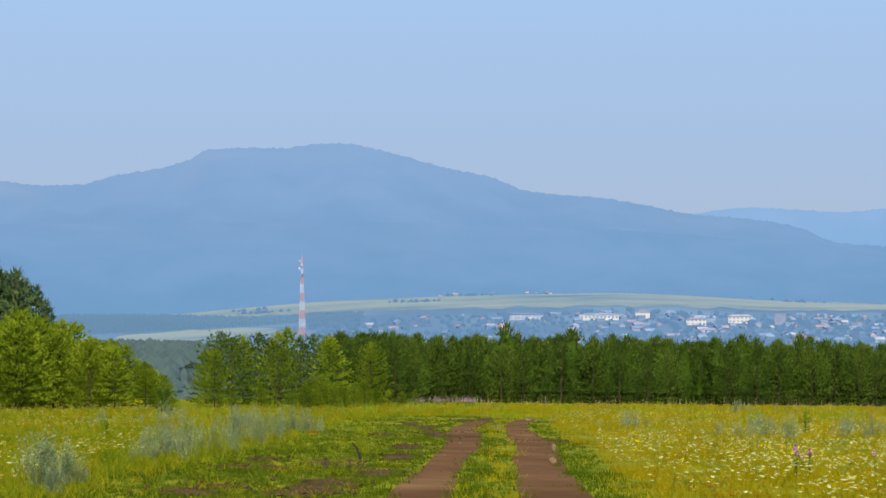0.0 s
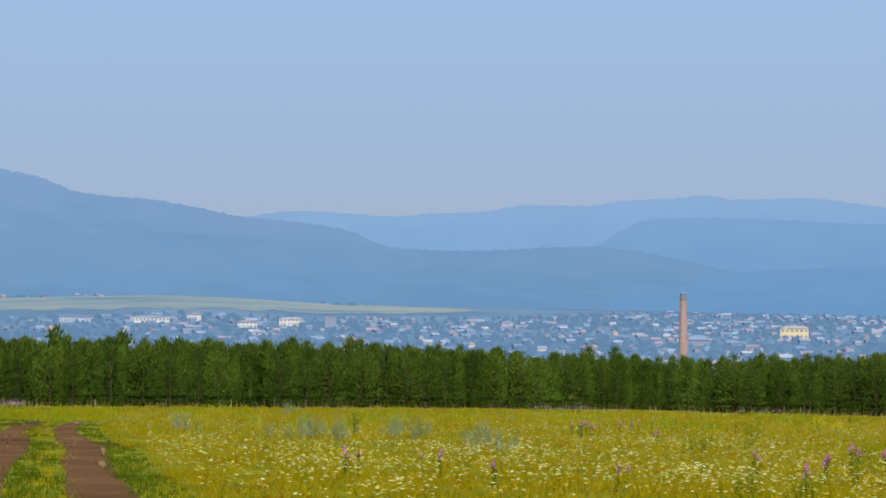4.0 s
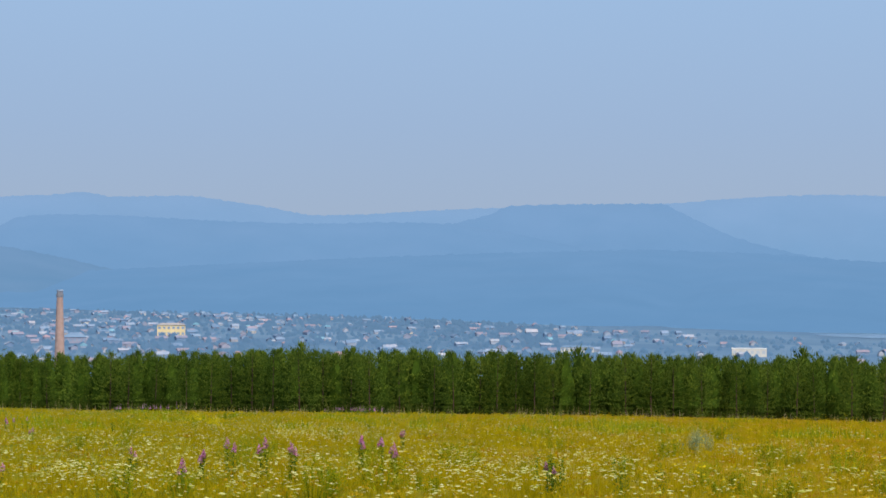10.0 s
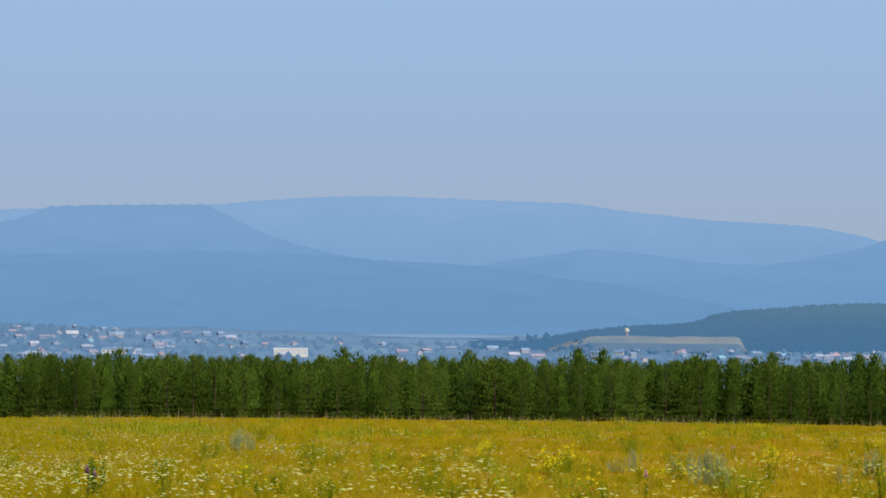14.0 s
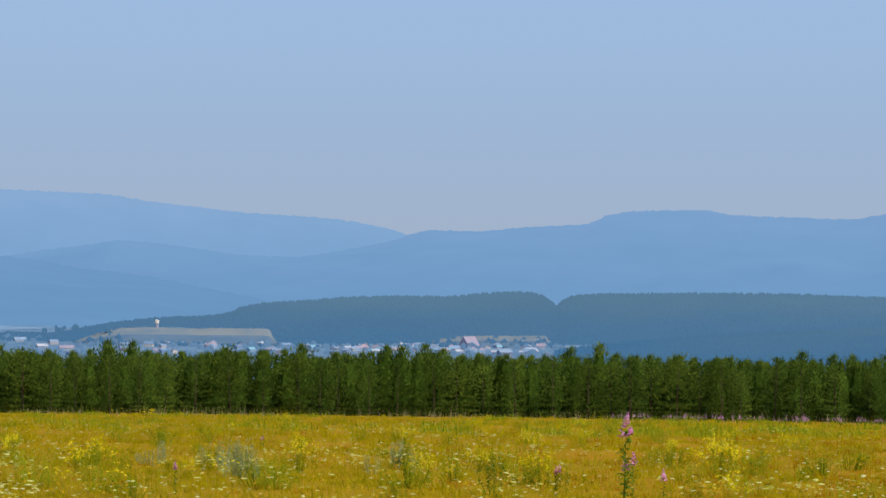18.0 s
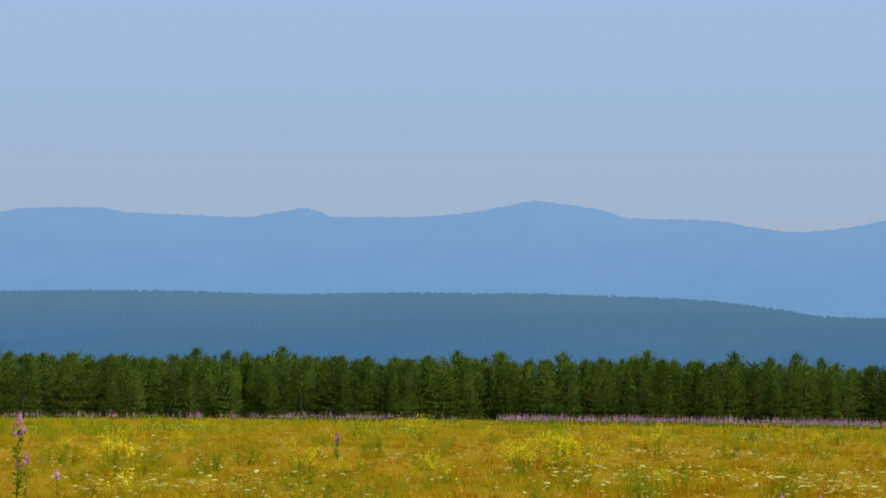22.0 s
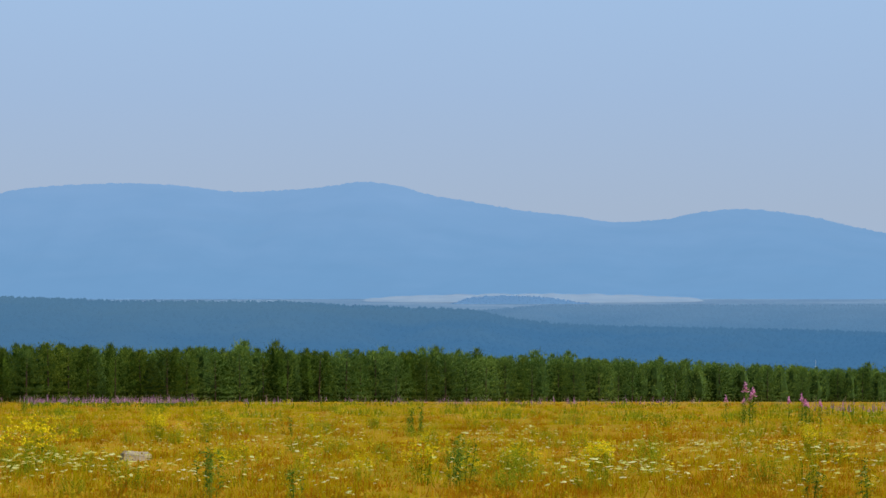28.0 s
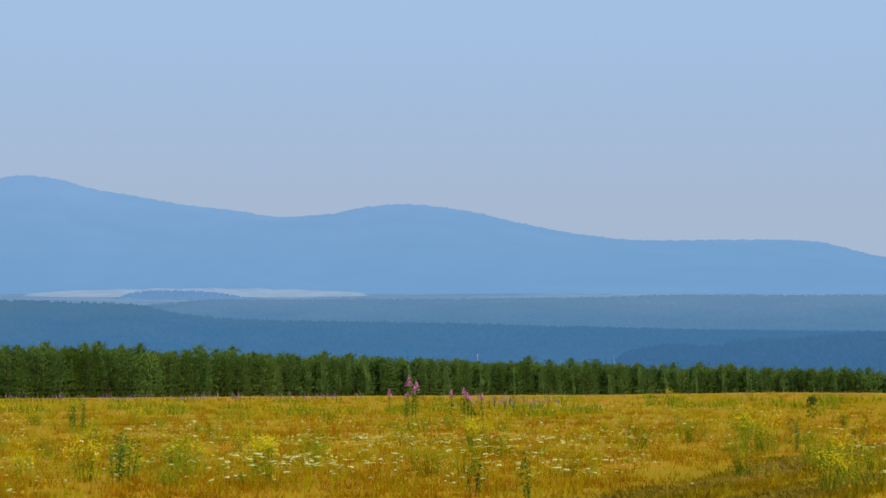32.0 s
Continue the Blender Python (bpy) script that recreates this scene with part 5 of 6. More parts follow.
def off_patches(az, d):
    p = plan(az, d)
    k = np.ones(len(p), dtype=bool)
    for a, e, w, q in PATCHES:
        c = plan(np.array([a]), e)[0]
        way = c / np.linalg.norm(c)
        along, across = (p - c) @ way, (p - c) @ np.array([-way[1], way[0]])
        k &= (along / (q * 1.6 + 0.35)) ** 2 + (across / (w * 0.34)) ** 2 > rg.uniform(0.4, 1.2, len(p))
    return k


def trodden(az, d):
    """Ground worn low on the near side of the side track."""
    k = np.zeros(len(az), dtype=bool)
    for step in (0.0, 0.8, 1.6):
        here = np.flatnonzero((az < -25) & (d < 75) & ~k)
        p = plan(az[here], d[here] + step)
        k[here] = (away(p, S_RUT) < 0.6) | (away(p, S_RUT_B) < 0.6)
    return k


def verge(az, d):
    """How near a point is to the mown strip along the track, 0 to 1."""
    k = np.zeros(len(az))
    here = np.flatnonzero((az > 48) & (d < 135))
    p = plan(az[here], d[here])
    mid = (L_RUT + R_RUT) / 2
    shift = mid + np.array([-1.5, -2.4])
    k[here] = np.maximum(np.clip(1 - (away(p, shift) - 2.3) / 1.3, 0, 1), np.clip(1 - (away(p, mid + np.array([0.75, 1.2])) - 0.35) / 0.5, 0, 1))
    return k


rg = np.random.RandomState(99)
# added blades whose dark colour fills the gaps under the crowns as shade
blades("shade_undergrowth", "added dark undergrowth that stands in for shade between the pine stems", *SHADE_SPOTS, rg.uniform(0.5, 1.6, 5200), np.full(5200, 0.1), 7, M_SHADE, 77, 0.3)
for name, label, mat, prefer, shift, seed in (
        ("meadow_grass_green", "lush green meadow grass and herbs", M_GRASS_GREEN, lambda a: smooth(-6, 55, a) * 1.15 + 0.08 + 0.6 * smooth(57, 62, a), (0.85, 0.55), 1),
        ("meadow_grass_mixed", "yellow-green summer meadow grass", M_GRASS_MIX, lambda a: 0.36 + 0.38 * smooth(-22, 4, a) - 0.62 * smooth(50, 63, a), (0.6, 1.5), 2),
        ("meadow_grass_dry", "dry ochre summer grass", M_GRASS_DRY, lambda a: 0.97 - 0.92 * smooth(-24, 24, a), (1.15, -0.95), 3)):
    az, d = scatter(34000, -40, 73, 26, 215, 200 + seed, 1.05)
    patch = 0.5 + 0.5 * np.sin(az * 1.9 + seed * 2 + np.sin(d * 0.21)) * np.sin(d * 0.13 + seed + az * 0.5)
    k = (rg.rand(len(az)) < prefer(az) * (0.25 + 1.15 * patch) * (shift[0] + shift[1] * smooth(50, 140, d))) & clear_of(az, d, 0.62, 0.5) & (rg.rand(len(az)) > 0.95 * verge(az, d)) & (~trodden(az, d) | (rg.rand(len(az)) < 0.05))
    az, d = az[k], d[k]
    tall = rg.uniform(0.12, 0.3, len(az)) * (0.72 + 0.28 * smooth(35, 110, d))
    blades(name, label, az, d, tall, 0.005 + d * 0.0001, 20, mat, 300 + seed, 0.55)
az, d = scatter(11000, 59.5, 73, 30, 165, 420, 0.85)
k = clear_of(az, d, 0.7, 0.3) & (rg.rand(len(az)) > verge(az, d))
blades("lush_meadow_herbs", "lush green herbs and grasses beside the track", az[k], d[k], rg.uniform(0.09, 0.26, k.sum()), 0.008 + d[k] * 0.00012, 14, M_LUSH, 421, 0.7)
az, d = scatter(24000, 53, 73, 26, 130, 400, 0.9)
k = (rg.rand(len(az)) < verge(az, d)) & clear_of(az, d, 0.4, 0.3) & off_patches(az, d)
blades("track_turf", "short bright green turf along the track", az[k], d[k], rg.uniform(0.05, 0.13, k.sum()), 0.012 + d[k] * 0.0001, 12, M_TURF, 401)


az, d = scatter(16000, -41, -26, 26, 75, 410, 0.9)
k = trodden(az, d)
worn = k & ~clear_of(az, d, 0.3, 0.42)
k &= ~worn
blades("worn_rut_grass", "short worn brown grass in a faint wheel rut", az[worn], d[worn], rg.uniform(0.04, 0.1, worn.sum()), 0.012 + d[worn] * 0.00012, 16, M_TRODDEN, 412, 0.8, up=0.02)
blades("side_track_turf", "short trodden olive grass along a faint side track", az[k], d[k], rg.uniform(0.06, 0.14, k.sum()), 0.012 + d[k] * 0.0001, 14, M_TURF_OLIVE, 411, 0.7)


# ---- flowers ----
def umbels(name, label, az, d, r0, mat, seed, tall=(0.35, 0.65), flat=0.3):
    r = np.random.RandomState(seed)
    n, s = len(az), 7
    a = np.radians(az)
    c = np.stack([-np.sin(a) * d, np.cos(a) * d, land(d, az) + r.uniform(*tall, n)], -1)
    rad = r0 * r.uniform(0.5, 1.2, n)
    ang = np.arange(s) * 2 * np.pi / s
    V = np.empty((n, s + 1, 3))
    tilt = r.randn(n, 2) * 0.12
    wob = r.uniform(0.7, 1.3, (n, s))
    dx, dy = np.cos(ang) * wob * rad[:, None], np.sin(ang) * wob * rad[:, None]
    V[:, :s, 0] = c[:, :1] + dx
    V[:, :s, 1] = c[:, 1:2] + dy
    V[:, :s, 2] = c[:, 2:] + dx * tilt[:, :1] + dy * tilt[:, 1:]
    V[:, -1] = c + np.stack([rad * 0, rad * 0, rad * flat], -1)
    f = [(i, (i + 1) % s, s) for i in range(s)]
    F = (np.array(f)[None] + (s + 1) * np.arange(n)[:, None, None]).reshape(-1, 3)
    # stems
    w = 0.003 + d * 0.00003
    S = np.empty((n, 3, 3))
    S[:, 0] = np.stack([c[:, 0] - w, c[:, 1], land(d, az)], -1)
    S[:, 1] = np.stack([c[:, 0] + w, c[:, 1], land(d, az)], -1)
    S[:, 2] = c
    b = n * (s + 1)
    allv = np.concatenate([V.reshape(-1, 3), S.reshape(-1, 3)])
    allf = np.concatenate([F, np.arange(n * 3).reshape(-1, 3) + b])
    idx = np.concatenate([np.zeros(len(F), int), np.ones(n, int)])
    return tagged(new(name, mesh_of(name, allv, allf, [mat, M_GRASS_MIX], idx)), label, "flowers", kind="stuff")


def clumped(n, az0, az1, d0, d1, seed, clumps, spread):
    r = np.random.RandomState(seed)
    ca = r.uniform(az0, az1, clumps)
    cd = d0 * (d1 / d0) ** r.rand(clumps)
    k = r.randint(clumps, size=n)
    d = cd[k] * (1 + r.randn(n) * spread * 0.5)
    return ca[k] + r.randn(n) * spread * 57.3 / 2 * 0.6, np.clip(d, d0, d1)


white_density = curve([(-40, 0.2), (-28, 0.3), (-18, 0.34), (-8, 0.2), (3, 0.16), (12, 0.3), (22, 0.42), (30, 0.6), (38, 0.95), (46, 0.9), (52, 0.7), (57, 0.75), (63, 0.6), (75, 0.7)])
az, d = scatter(13000, -39, 73, 28, 185, 501, 0.9)
az2, d2 = clumped(15000, -38, 57, 29, 120, 502, 520, 0.035)
az5, d5 = clumped(12000, 30, 57, 34, 150, 505, 170, 0.06)
az6, d6 = clumped(4500, 61, 73, 32, 150, 506, 90, 0.05)
az, d = np.concatenate([az, az2, az5, az6]), np.concatenate([d, d2, d5, d6])
k = (rg.rand(len(az)) < white_density(az)) & ~trodden(az, d) & clear_of(az, d, 1.0, 0.6) & (verge(az, d) < 0.2)
umbels("yarrow_flowers", "flat white yarrow umbels standing in the grass", az[k], d[k], 0.03, M_WHITE, 503, (0.22, 0.44), 0.3)
az, d = clumped(3600, -38, 73, 36, 190, 511, 260, 0.02)
k = clear_of(az, d, 1.0, 0.6) & (verge(az, d) < 0.2) & ~trodden(az, d)
az3, d3 = scatter(26000, -39, 73, 28, 150, 521, 0.9)
k3 = (rg.rand(len(az3)) < 1 - 0.35 * smooth(15, 50, az3)) & ~trodden(az3, d3) & clear_of(az3, d3, 0.9, 0.5) & (verge(az3, d3) < 0.2)
az4, d4 = clumped(3600, -38, 28, 32, 110, 531, 150, 0.045)
k4 = clear_of(az4, d4, 1, 0.6) & ~trodden(az4, d4)
umbels("yarrow_flowers", "broad cream yarrow umbels in loose groups", az4[k4], d4[k4], 0.047, M_WHITE, 532, (0.25, 0.48), 0.22)
umbels("grass_seed_heads", "brownish and green seed heads of tall grasses", az3[k3], d3[k3], 0.022, M_SEED, 522, (0.16, 0.4), 1.4)
umbels("yellow_meadow_flowers", "small yellow meadow flowers in loose patches", az[k], d[k], 0.024, M_YELLOW, 512, (0.3, 0.55), 0.6)


# ---- single plants ----
def leafy(r, V, F, x, y, z0, z1, n, size, droop=0.2):
    for i in range(n):
        z = z0 + (z1 - z0) * (i + r.random()) / n
        a = r.uniform(0, 6.28)
        ln = size * r.uniform(0.6, 1.1)
        c, s = math.cos(a), math.sin(a)
        b = len(V)
        V += [(x - s * ln * 0.12, y + c * ln * 0.12, z), (x + c * ln * 0.5 - s * ln * 0.16, y + s * ln * 0.5 + c * ln * 0.16, z + ln * 0.3), (x + c * ln, y + s * ln, z + ln * (0.3 - droop)), (x + c * ln * 0.5 + s * ln * 0.16, y + s * ln * 0.5 - c * ln * 0.16, z + ln * 0.3)]
        F.append((b, b + 1, b + 2, b + 3))


def fireweed_mesh(seed, tall, heads):
    """Stem with leaves, and the petals of its spikes."""
    r = random.Random(seed)
    V, F, PV, PF = [], [], [], []
    for h in range(heads):
        x, y = (r.uniform(-0.22, 0.22), r.uniform(-0.22, 0.22)) if h else (0, 0)
        t = tall * r.uniform(0.7, 1.0) if h else tall
        b = len(V)
        V += [(x - 0.012, y, 0), (x + 0.012, y, 0), (x, y + 0.012, 0), (x, y, t)]
        F += [(b, b + 1, b + 3), (b + 1, b + 2, b + 3), (b + 2, b, b + 3)]
        leafy(r, V, F, x, y, 0.05 * t, 0.8 * t, 46, 0.16)
        for i in range(34):
            u = (i + r.random()) / 34
            z = t * (0.74 + 0.26 * u)
            a, rad = r.uniform(0, 6.28), 0.06 * (1 - u) + 0.014
            c, s = math.cos(a), math.sin(a)
            b, q = len(PV), 0.037 * (1.15 - 0.7 * u)
            PV += [(x + c * rad * 0.3, y + s * rad * 0.3, z), (x + c * rad - s * q, y + s * rad + c * q, z + q * 0.4), (x + c * rad * 1.6, y + s * rad * 1.6, z + q), (x + c * rad + s * q, y + s * rad - c * q, z + q * 0.4)]
            PF.append((b, b + 1, b + 2, b + 3))
    return mesh_of("stem", V, F, M_STEM), mesh_of("flower_spike", PV, PF, M_PINK)


def put(kind, meshes, label, category, group, spots, seed, parts=("stem", "flower_spike")):
    r = random.Random(seed)
    made = {}
    for i, (a, d, s) in enumerate(spots):
        k = i % len(meshes)
        m = pose(*at(a, d, -0.02), r.uniform(-4, 4), r.uniform(-4, 4), r.uniform(0, 360))
        if k not in made:
            made[k] = ob = tagged(new(kind), label, category, group)
            for nm, me in zip(parts, meshes[k]):
                tagged(part(nm, me, None, ob), kind="stuff")
            ob.matrix_basis = m
        else:
            ob = copy_thing(made[k], m)
        ob.scale = (s, s, s)


FIREWEED = ((40.4, 44, 0.8), (39.6, 44, 0.9), (39.1, 44, 0.8), (41.1, 42, 0.6), (41.5, 38, 0.5), (37.5, 48, 0.8), (37.0, 47, 0.8), (36.7, 47, 0.7), (36.5, 68, 0.7), (45.8, 36,
    0.6), (42.7, 47, 0.6), (33.2, 37, 0.6), (10.4, 36, 1.25), (10.2, 37, 0.9), (11.9, 39, 0.6), (9.5, 32, 0.7), (18.6, 73, 0.5), (3.2, 62, 0.8), (20.6, 38, 0.6), (37.0, 55, 0.7),
    (36.7, 46, 0.6), (36.5, 72, 0.6))
FIREWEED_MORE = ((52.0, 41, 0.7), (51.7, 42, 0.6), (50.2, 42, 0.6), (49.8, 44, 0.6), (48.6, 39, 0.5), (45.6, 36, 0.6), (41.5, 41, 0.6), (41.1, 43, 0.7), (40.5, 44, 0.9), (44.9, 72,
    0.6), (-23.5, 172, 0.55), (-26.1, 100, 1.1), (-26.5, 95, 1.6), (-26.6, 96, 1.2), (-27.5, 97, 1.1), (-27.8, 97, 1.2), (-27.9, 98, 1.0), (-28.2, 90, 1.0), (-6.9, 31, 0.6), (-7.8, 30, 0.6), (-23.3, 224, 0.5))
FIREWEED_LOW = ((46.6, 84, 0.7), (46.4, 81, 0.7), (46.2, 85, 0.7), (45.7, 91, 0.7), (45.5, 92, 0.7), (45.3, 91, 0.7), (46.8, 86, 0.7), (46.5, 90, 0.7), (45.0, 94, 0.7))
YELLOW_PLANTS = ((8.2, 51, 1), (15.4, 77, 0.8), (17.8, 50, 1), (12.6, 67, 0.9), (8.2, 47, 1.1), (-1.8, 51, 1.3), (-1.0, 51, 1), (-10.3, 40, 1.3), (-13.1, 80, 1), (-14.8, 82, 0.9),
    (-23.4, 36, 1.0), (-13.2, 65, 1), (-28.0, 52, 0.9), (-34.2, 51, 1.2), (-32.5, 134, 1.2), (-36.0, 32, 0.8), (-23.2, 39, 0.9), (-1.0, 50, 1), (-2.1, 43, 1.2),
    (41.3, 102, 1), (40.8, 91, 0.9), (66.9, 142, 0.8), (-28.0, 56, 1), (1.3, 85, 1.4), (-4.1, 67, 1.2), (-7.7, 76, 1), (-10.5, 47, 1.2))
HERBS = ((51.7, 82, 1), (51.8, 85, 1), (37.3, 94, 0.7), (43.1, 91, 0.7), (46.6, 82, 0.9), (13.3, 40, 0.8), (10.3, 82, 0.5), (-10.2, 141, 1), (-16.2, 71, 1.1), (-18.9, 79, 1),
    (-14.2, 36, 1), (-19.9, 38, 1), (-10.2, 133, 1), (-19.9, 36, 1), (-28.0, 32, 0.8), (-29.3, 31, 0.9), (-18.9, 74, 1.1), (-35.3, 51, 1))
HERBS_MORE = ((-36.7, 52, 1), (33.2, 38, 0.9), (30.7, 38, 0.7), (31.5, 37, 0.8), (33.2, 37, 0.9), (42.7, 38, 0.8), (13.4, 39, 0.8), (11.8, 39, 0.7), (-19.1, 78, 1.2), (-14.4, 33,
    1), (-20.1, 37, 1), (-16.3, 32, 0.8), (-27.8, 90, 1.2), (66.4, 185, 1), (67.6, 69, 0.8), (66.6, 51, 0.7))
WORMWOOD = ((68.9, 36, 1.2), (69.1, 39, 1), (68.5, 37, 0.9), (66.3, 51, 1.2), (65.8, 55, 1.2), (65.2, 54, 1), (66.7, 50, 0.9), (64.6, 66, 1.2), (64.2, 66, 1.1), (64.7, 87, 1.1),
    (63.4, 78, 1.2), (63.1, 78, 1), (63.7, 77, 1), (67.7, 96, 0.8), (66.3, 102, 1), (66.2, 115, 0.9), (64.3, 86, 1), (55.8, 92, 0.9), (55.6, 89, 0.9), (53.3, 149, 1.1))
WORMWOOD_MORE = ((52.8, 81, 1), (52.1, 77, 1), (52.9, 83, 1), (52.6, 80, 0.9), (50.8, 83, 1), (50.3, 80, 1), (48.9, 77, 0.9), (29.8, 83, 0.8), (29.6, 72, 0.7), (19.1, 49, 0.9),
    (19.6, 52, 0.8), (20.9, 57, 0.7), (19.1, 49, 0.9), (15.5, 53, 0.8), (48.8, 69, 0.9), (48.5, 61, 0.8), (29.9, 73, 0.8))
put("fireweed", [fireweed_mesh(600 + i, 1.05, 1 + i % 3) for i in range(6)], "pink flowering fireweed with a leafy stem in the meadow", "flower", "fireweed plants", [(a, d, s if s >= 1 else 0.82 * s) for a, d, s in FIREWEED + FIREWEED_MORE + FIREWEED_LOW], 7)


def bushy_mesh(seed, stems, tall, leaf, mat, petals=0, leaves=26, wide=0.14):
    r = random.Random(seed)
    V, F, PV, PF = [], [], [], []
    for s in range(stems):
        x, y = r.gauss(0, wide), r.gauss(0, wide)
        t = tall * r.uniform(0.6, 1.0)
        b = len(V)
        V += [(x * 0.4 - 0.008, y * 0.4, 0), (x * 0.4 + 0.008, y * 0.4, 0), (x * 0.4, y * 0.4 + 0.008, 0), (x, y, t)]
        F += [(b, b + 1, b + 3), (b + 1, b + 2, b + 3), (b + 2, b, b + 3)]
        leafy(r, V, F, x * 0.8, y * 0.8, 0.1 * t, t, leaves, leaf)
        for i in range(petals):
            a, ra = r.uniform(0, 6.28), r.uniform(0, 0.13)
            px, py, pz, q = x + ra * math.cos(a), y + ra * math.sin(a), t * r.uniform(0.75, 1.05), r.uniform(0.012, 0.022)
            b = len(PV)
            PV += [(px + q, py, pz), (px, py + q, pz), (px - q, py, pz), (px, py - q, pz), (px, py, pz + q * 0.9)]
            PF += [(b, b + 1, b + 4), (b + 1, b + 2, b + 4), (b + 2, b + 3, b + 4), (b + 3, b, b + 4)]
    out = [mesh_of("leaves", V, F, mat)]
    if petals:
        out.append(mesh_of("inflorescence", PV, PF, M_YELLOW))
    return out


ry = random.Random(23)
MORE_YELLOW = tuple((ry.uniform(-38, 26), 34 * (160 / 34) ** ry.random(), ry.uniform(0.5, 1.0)) for _ in range(70))
put("yellow_wildflower", [bushy_mesh(700 + i, 12, 0.72, 0.08, M_STEM_LIGHT, 14, 26, 0.18) for i in range(5)], "bushy wildflower plant with clusters of small yellow flowers", "flower", "yellow wildflowers", [(a, d, 1.1 * s) for a, d, s in YELLOW_PLANTS + MORE_YELLOW], 9, ("leaves", "inflorescence"))
put("meadow_herb", [bushy_mesh(720 + i, 3 + i % 3, 0.8, 0.12, M_STEM, 0, 34) for i in range(5)], "dark green leafy meadow herb standing above the grass", "plant", "meadow herbs", HERBS + HERBS_MORE, 10, ("leaves",))
put("wormwood", [bushy_mesh(740 + i, 16, 0.8, 0.085, M_SILVER, 0, 30, 0.17) for i in range(5)], "silvery grey-green wormwood bush", "shrub", "wormwood bushes", WORMWOOD + WORMWOOD_MORE, 11, ("leaves",))

# further green clumps in the meadow
rc = random.Random(17)
LEFT_CLUMPS = [(rc.uniform(61.5, 72), 36 * (140 / 36) ** rc.random(), rc.uniform(0.5, 1.0)) for _ in range(60)]
CLUMPS = LEFT_CLUMPS + [(rc.uniform(-39, 45), 34 * (150 / 34) ** rc.random(), rc.uniform(0.5, 1.15)) for _ in range(330)]
put("meadow_clump", [bushy_mesh(760 + i, 26, 0.55, 0.09, M_STEM_MID if i % 3 == 1 else M_STEM_LIGHT, 0, 14, 0.22 + 0.04 * (i % 3)) for i in range(6)], "rounded yellow-green clump of meadow herbs in dry grass", "plant", "meadow clumps", CLUMPS, 12, ("leaves",))
SILVER = [(a + rc.gauss(0, 0.35), d * rc.uniform(0.93, 1.07), s * rc.uniform(0.5, 0.9)) for a, d, s in WORMWOOD * 4 + WORMWOOD_MORE * 4]
put("wormwood", [bushy_mesh(780 + i, 12, 0.66, 0.085, M_SILVER, 0, 24, 0.17) for i in range(4)], "low silvery wormwood tuft", "shrub", "wormwood bushes", SILVER, 13, ("leaves",))

# pink drifts of fireweed along the plantation edge
drift = []
for a0, a1, d0, d1, n in ((3.6, 0.4, 170, 192, 40), (-0.5, -9.6, 165, 196, 520), (-10.2, -14, 165, 198, 160), (10.6, 1.8, 175, 194, 110), (-27.8, -30.0, 120, 170, 24), (60.6, 59.2, 170, 188, 40),
                          (43.2, 41.8, 184, 194, 12), (38.4, 36.8, 180, 194, 14), (47.7, 46.6, 184, 196, 14), (-15, -26, 165, 205, 70)):
    drift.append(scatter(n, a1, a0, d0, d1, int(900 + a0 * 7 + n)))
az, d = np.concatenate([q[0] for q in drift]), np.concatenate([q[1] for q in drift])
blades("fireweed_drift", "pink drift of fireweed along the foot of the pines", az, d, rg.uniform(0.15, 0.6, len(az)), np.full(len(az), 0.026), 4, M_MAUVE, 951, 0.12, "flowers", up=0.3)
blades("fireweed_drift_stems", "green stems of the fireweed drift", az, d, rg.uniform(0.4, 0.8, len(az)), np.full(len(az), 0.03), 5, M_STEM, 952, 0.12, "flowers")


# ---- loose wood ----
def stick(name, label, az, d, length, r, turn, lift, mat, bend=0.08):
    rr_ = random.Random(int(az * 10))
    ob = new(name)
    tagged(ob, label, "wood")
    bm = bmesh.new()
    rings = []
    for i in range(7):
        t = i / 6
        rings.append((length * bend * math.sin(t * 3.1) + rr_.uniform(-0.01, 0.01), rr_.uniform(-0.01, 0.01), length * t, r * (1 - 0.6 * t)))
    ring_tube(bm, rings, 7)
    part("stem", bm, mat, ob)
    bm = bmesh.new()
    ring_tube(bm, [(0.02, 0, length * 0.45, r * 0.55), (length * 0.16, 0.02, length * 0.62, r * 0.2)], 6)
    part("twig", bm, mat, ob)
    ob.matrix_basis = pose(*at(az, d, 0.02), 0, lift, turn)
    return ob


stick("dead_stick", "dark dead stick leaning out of the turf", 61.84, 49, 0.36, 0.03, 60, -28, M_DARKSTICK)
stick("dead_branch", "bleached fallen branch beside the track", 58.07, 107, 1.3, 0.06, 50, 86, M_DEADWOOD)
M_SLAB = material("grey_lichen_stone", [(0.2, 0.16, 0.1), (0.32, 0.27, 0.18), (0.46, 0.4, 0.28)], 5, bump=0.8, bump_scale=14)
bm = bmesh.new()
rs = random.Random(3)
top = [(0.42 * math.cos(i * 0.7) * rs.uniform(0.8, 1.15), 0.3 * math.sin(i * 0.7) * rs.uniform(0.8, 1.15)) for i in range(9)]
lo = [bm.verts.new((x * 1.05, y * 1.05, -0.1)) for x, y in top]
mi = [bm.verts.new((x, y, 0.14 + 0.04 * rs.random())) for x, y in top]
hi = [bm.verts.new((x * 0.75, y * 0.75, 0.2 + 0.04 * rs.random())) for x, y in top]
for a, b in ((lo, mi), (mi, hi)):
    for i in range(9):
        bm.faces.new((a[i], a[(i + 1) % 9], b[(i + 1) % 9], b[i]))
bm.faces.new(hi)
me = bpy.data.meshes.new("stone")
bm.to_mesh(me)
bm.free()
me.materials.append(M_SLAB)
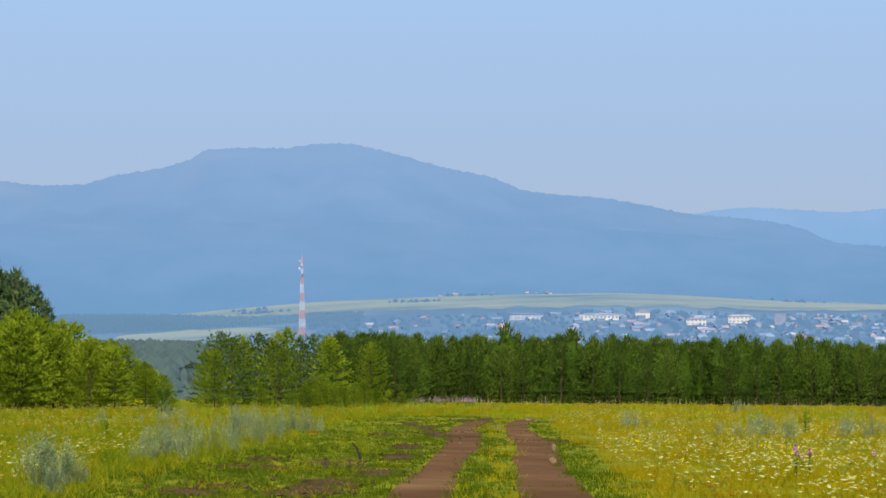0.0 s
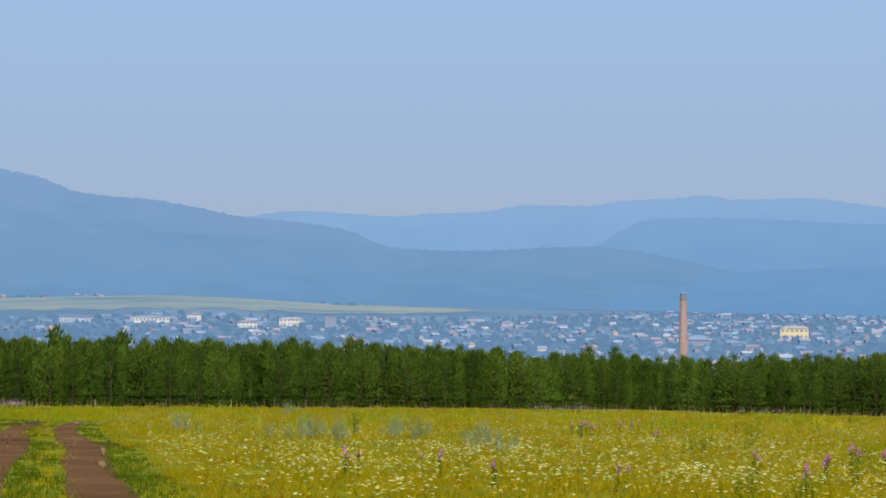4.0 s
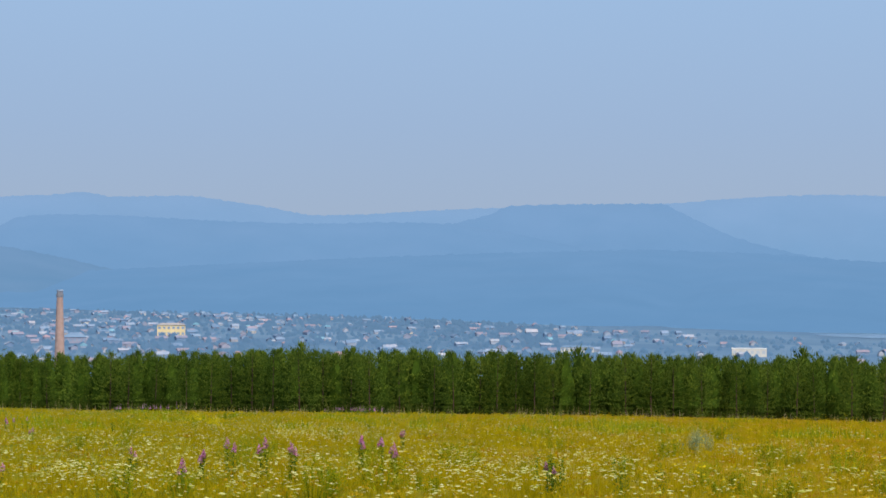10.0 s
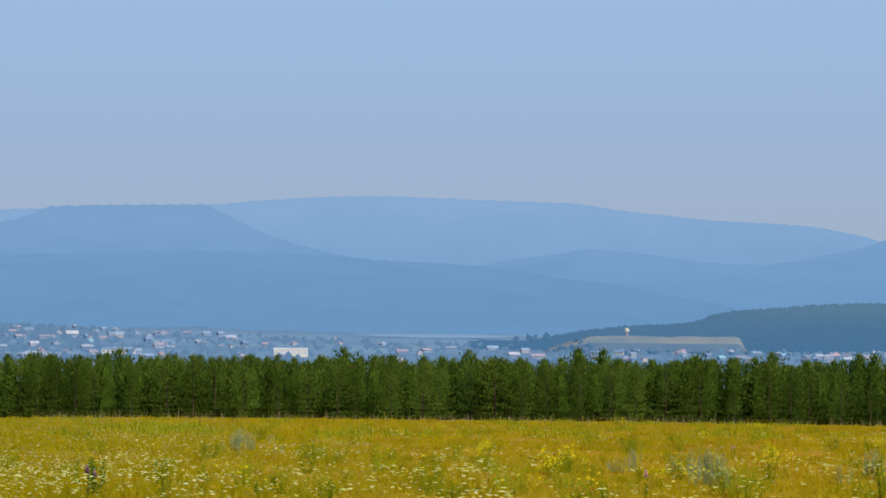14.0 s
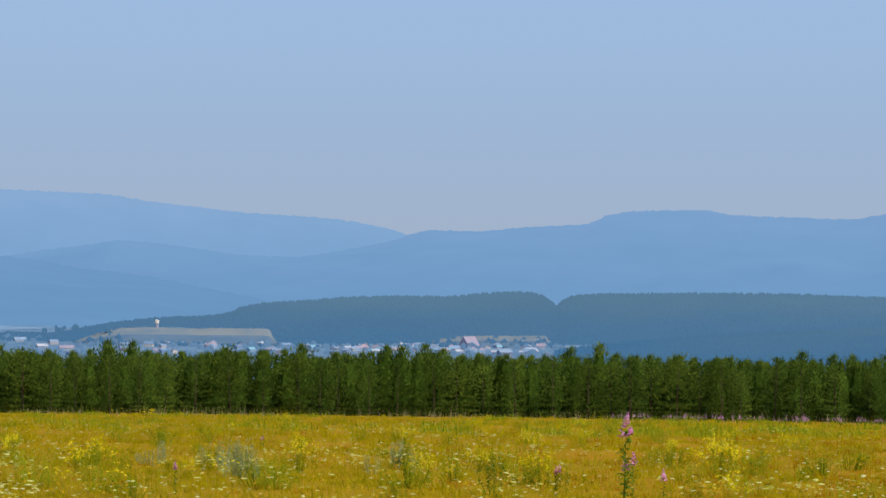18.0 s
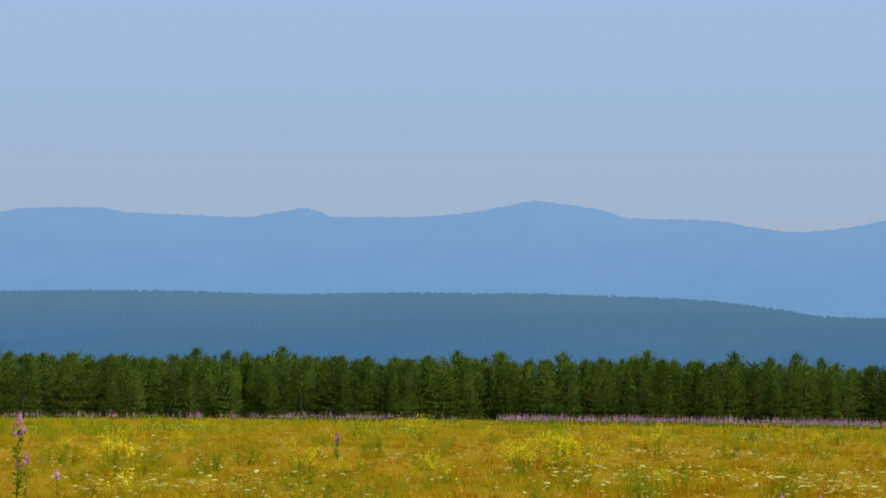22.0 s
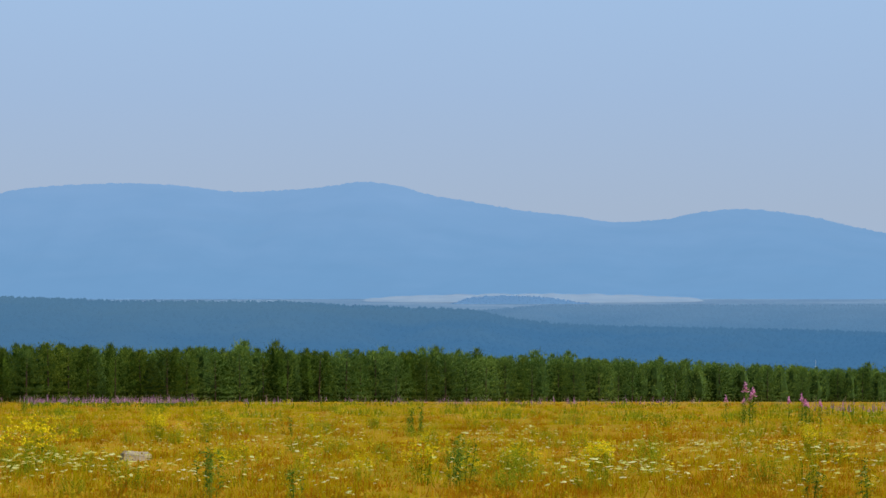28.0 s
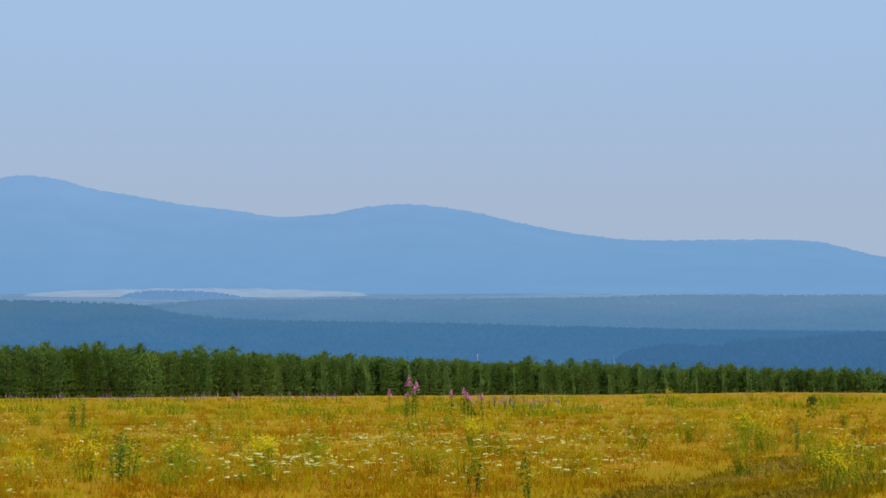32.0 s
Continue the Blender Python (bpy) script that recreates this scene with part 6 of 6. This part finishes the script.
slab = tagged(new("stone", me), "flat grey weathered stone among dry grass", "stone")
slab.matrix_basis = pose(*at(-12.66, 49, -0.03), 0, 6, 40)
slab.scale = (0.95, 0.8, 0.9)

# small pine seedling in the dry grass
sap = pine(*pine_meshes(190, 0.7, 0.5, M_NEEDLES, 5, 5, 2, 0.12), "small dark pine seedling in the dry grass", "seedlings", "pine_seedling")
sap.matrix_basis = pose(*at(-35.66, 92), 0, 0, 0)
sap2 = copy_thing(sap, pose(*at(66.3, 118), 0, 0, 40))
sap2.scale = (1.5, 1.5, 1.6)

# tall dry stalks and herbs along the foot of the pines
rf = np.random.RandomState(55)
az = rf.uniform(-38, 61, 1500)
d = edge_dist(az) - rf.uniform(0.5, 16, 1500)
d = np.where(d > 205, 205 - rf.uniform(0, 12, 1500), d)
blades("dry_stalks", "thin pale dry stalks of tall grass before the pines", az, d, rf.uniform(0.35, 0.95, 1500), np.full(1500, 0.016), 3, M_STALK, 56, 0.1)
az, d = clumped(2600, -38, 66, 100, 194, 57, 330, 0.012)
k = d < edge_dist(np.minimum(az, 62)) - 1
blades("tall_meadow_herbs", "tall yellow-green herbs in tufts towards the pines", az[k], d[k], rf.uniform(0.25, 0.6, k.sum()), np.full(k.sum(), 0.03), 9, M_STEM_LIGHT, 58, 0.3)
az, d = clumped(5000, -38, 66, 80, 192, 59, 260, 0.025)
k = verge(az, d) < 0.1
umbels("yellow_meadow_flowers", "yellow blossom haze over the far meadow", az[k], d[k], 0.024, M_YELLOW, 60, (0.25, 0.55), 0.5)

for a in (-28.1, -31.2):
    post = tagged(new("power_pole"), "thin pale pole standing in the hazy valley", "pole", "valley poles")
    bm = bmesh.new()
    ring_tube(bm, [(0, 0, -1, 0.16), (0, 0, 5.6, 0.1)], 6)
    part("shaft", bm, M_MASTWHITE, post)
    bm = bmesh.new()
    box(bm, -0.5, 0.5, -0.05, 0.05, 5.0, 5.12)
    part("crossarm", bm, M_MASTWHITE, post)
    post.matrix_basis = pose(*at(a, 1050), 0, 0, a)
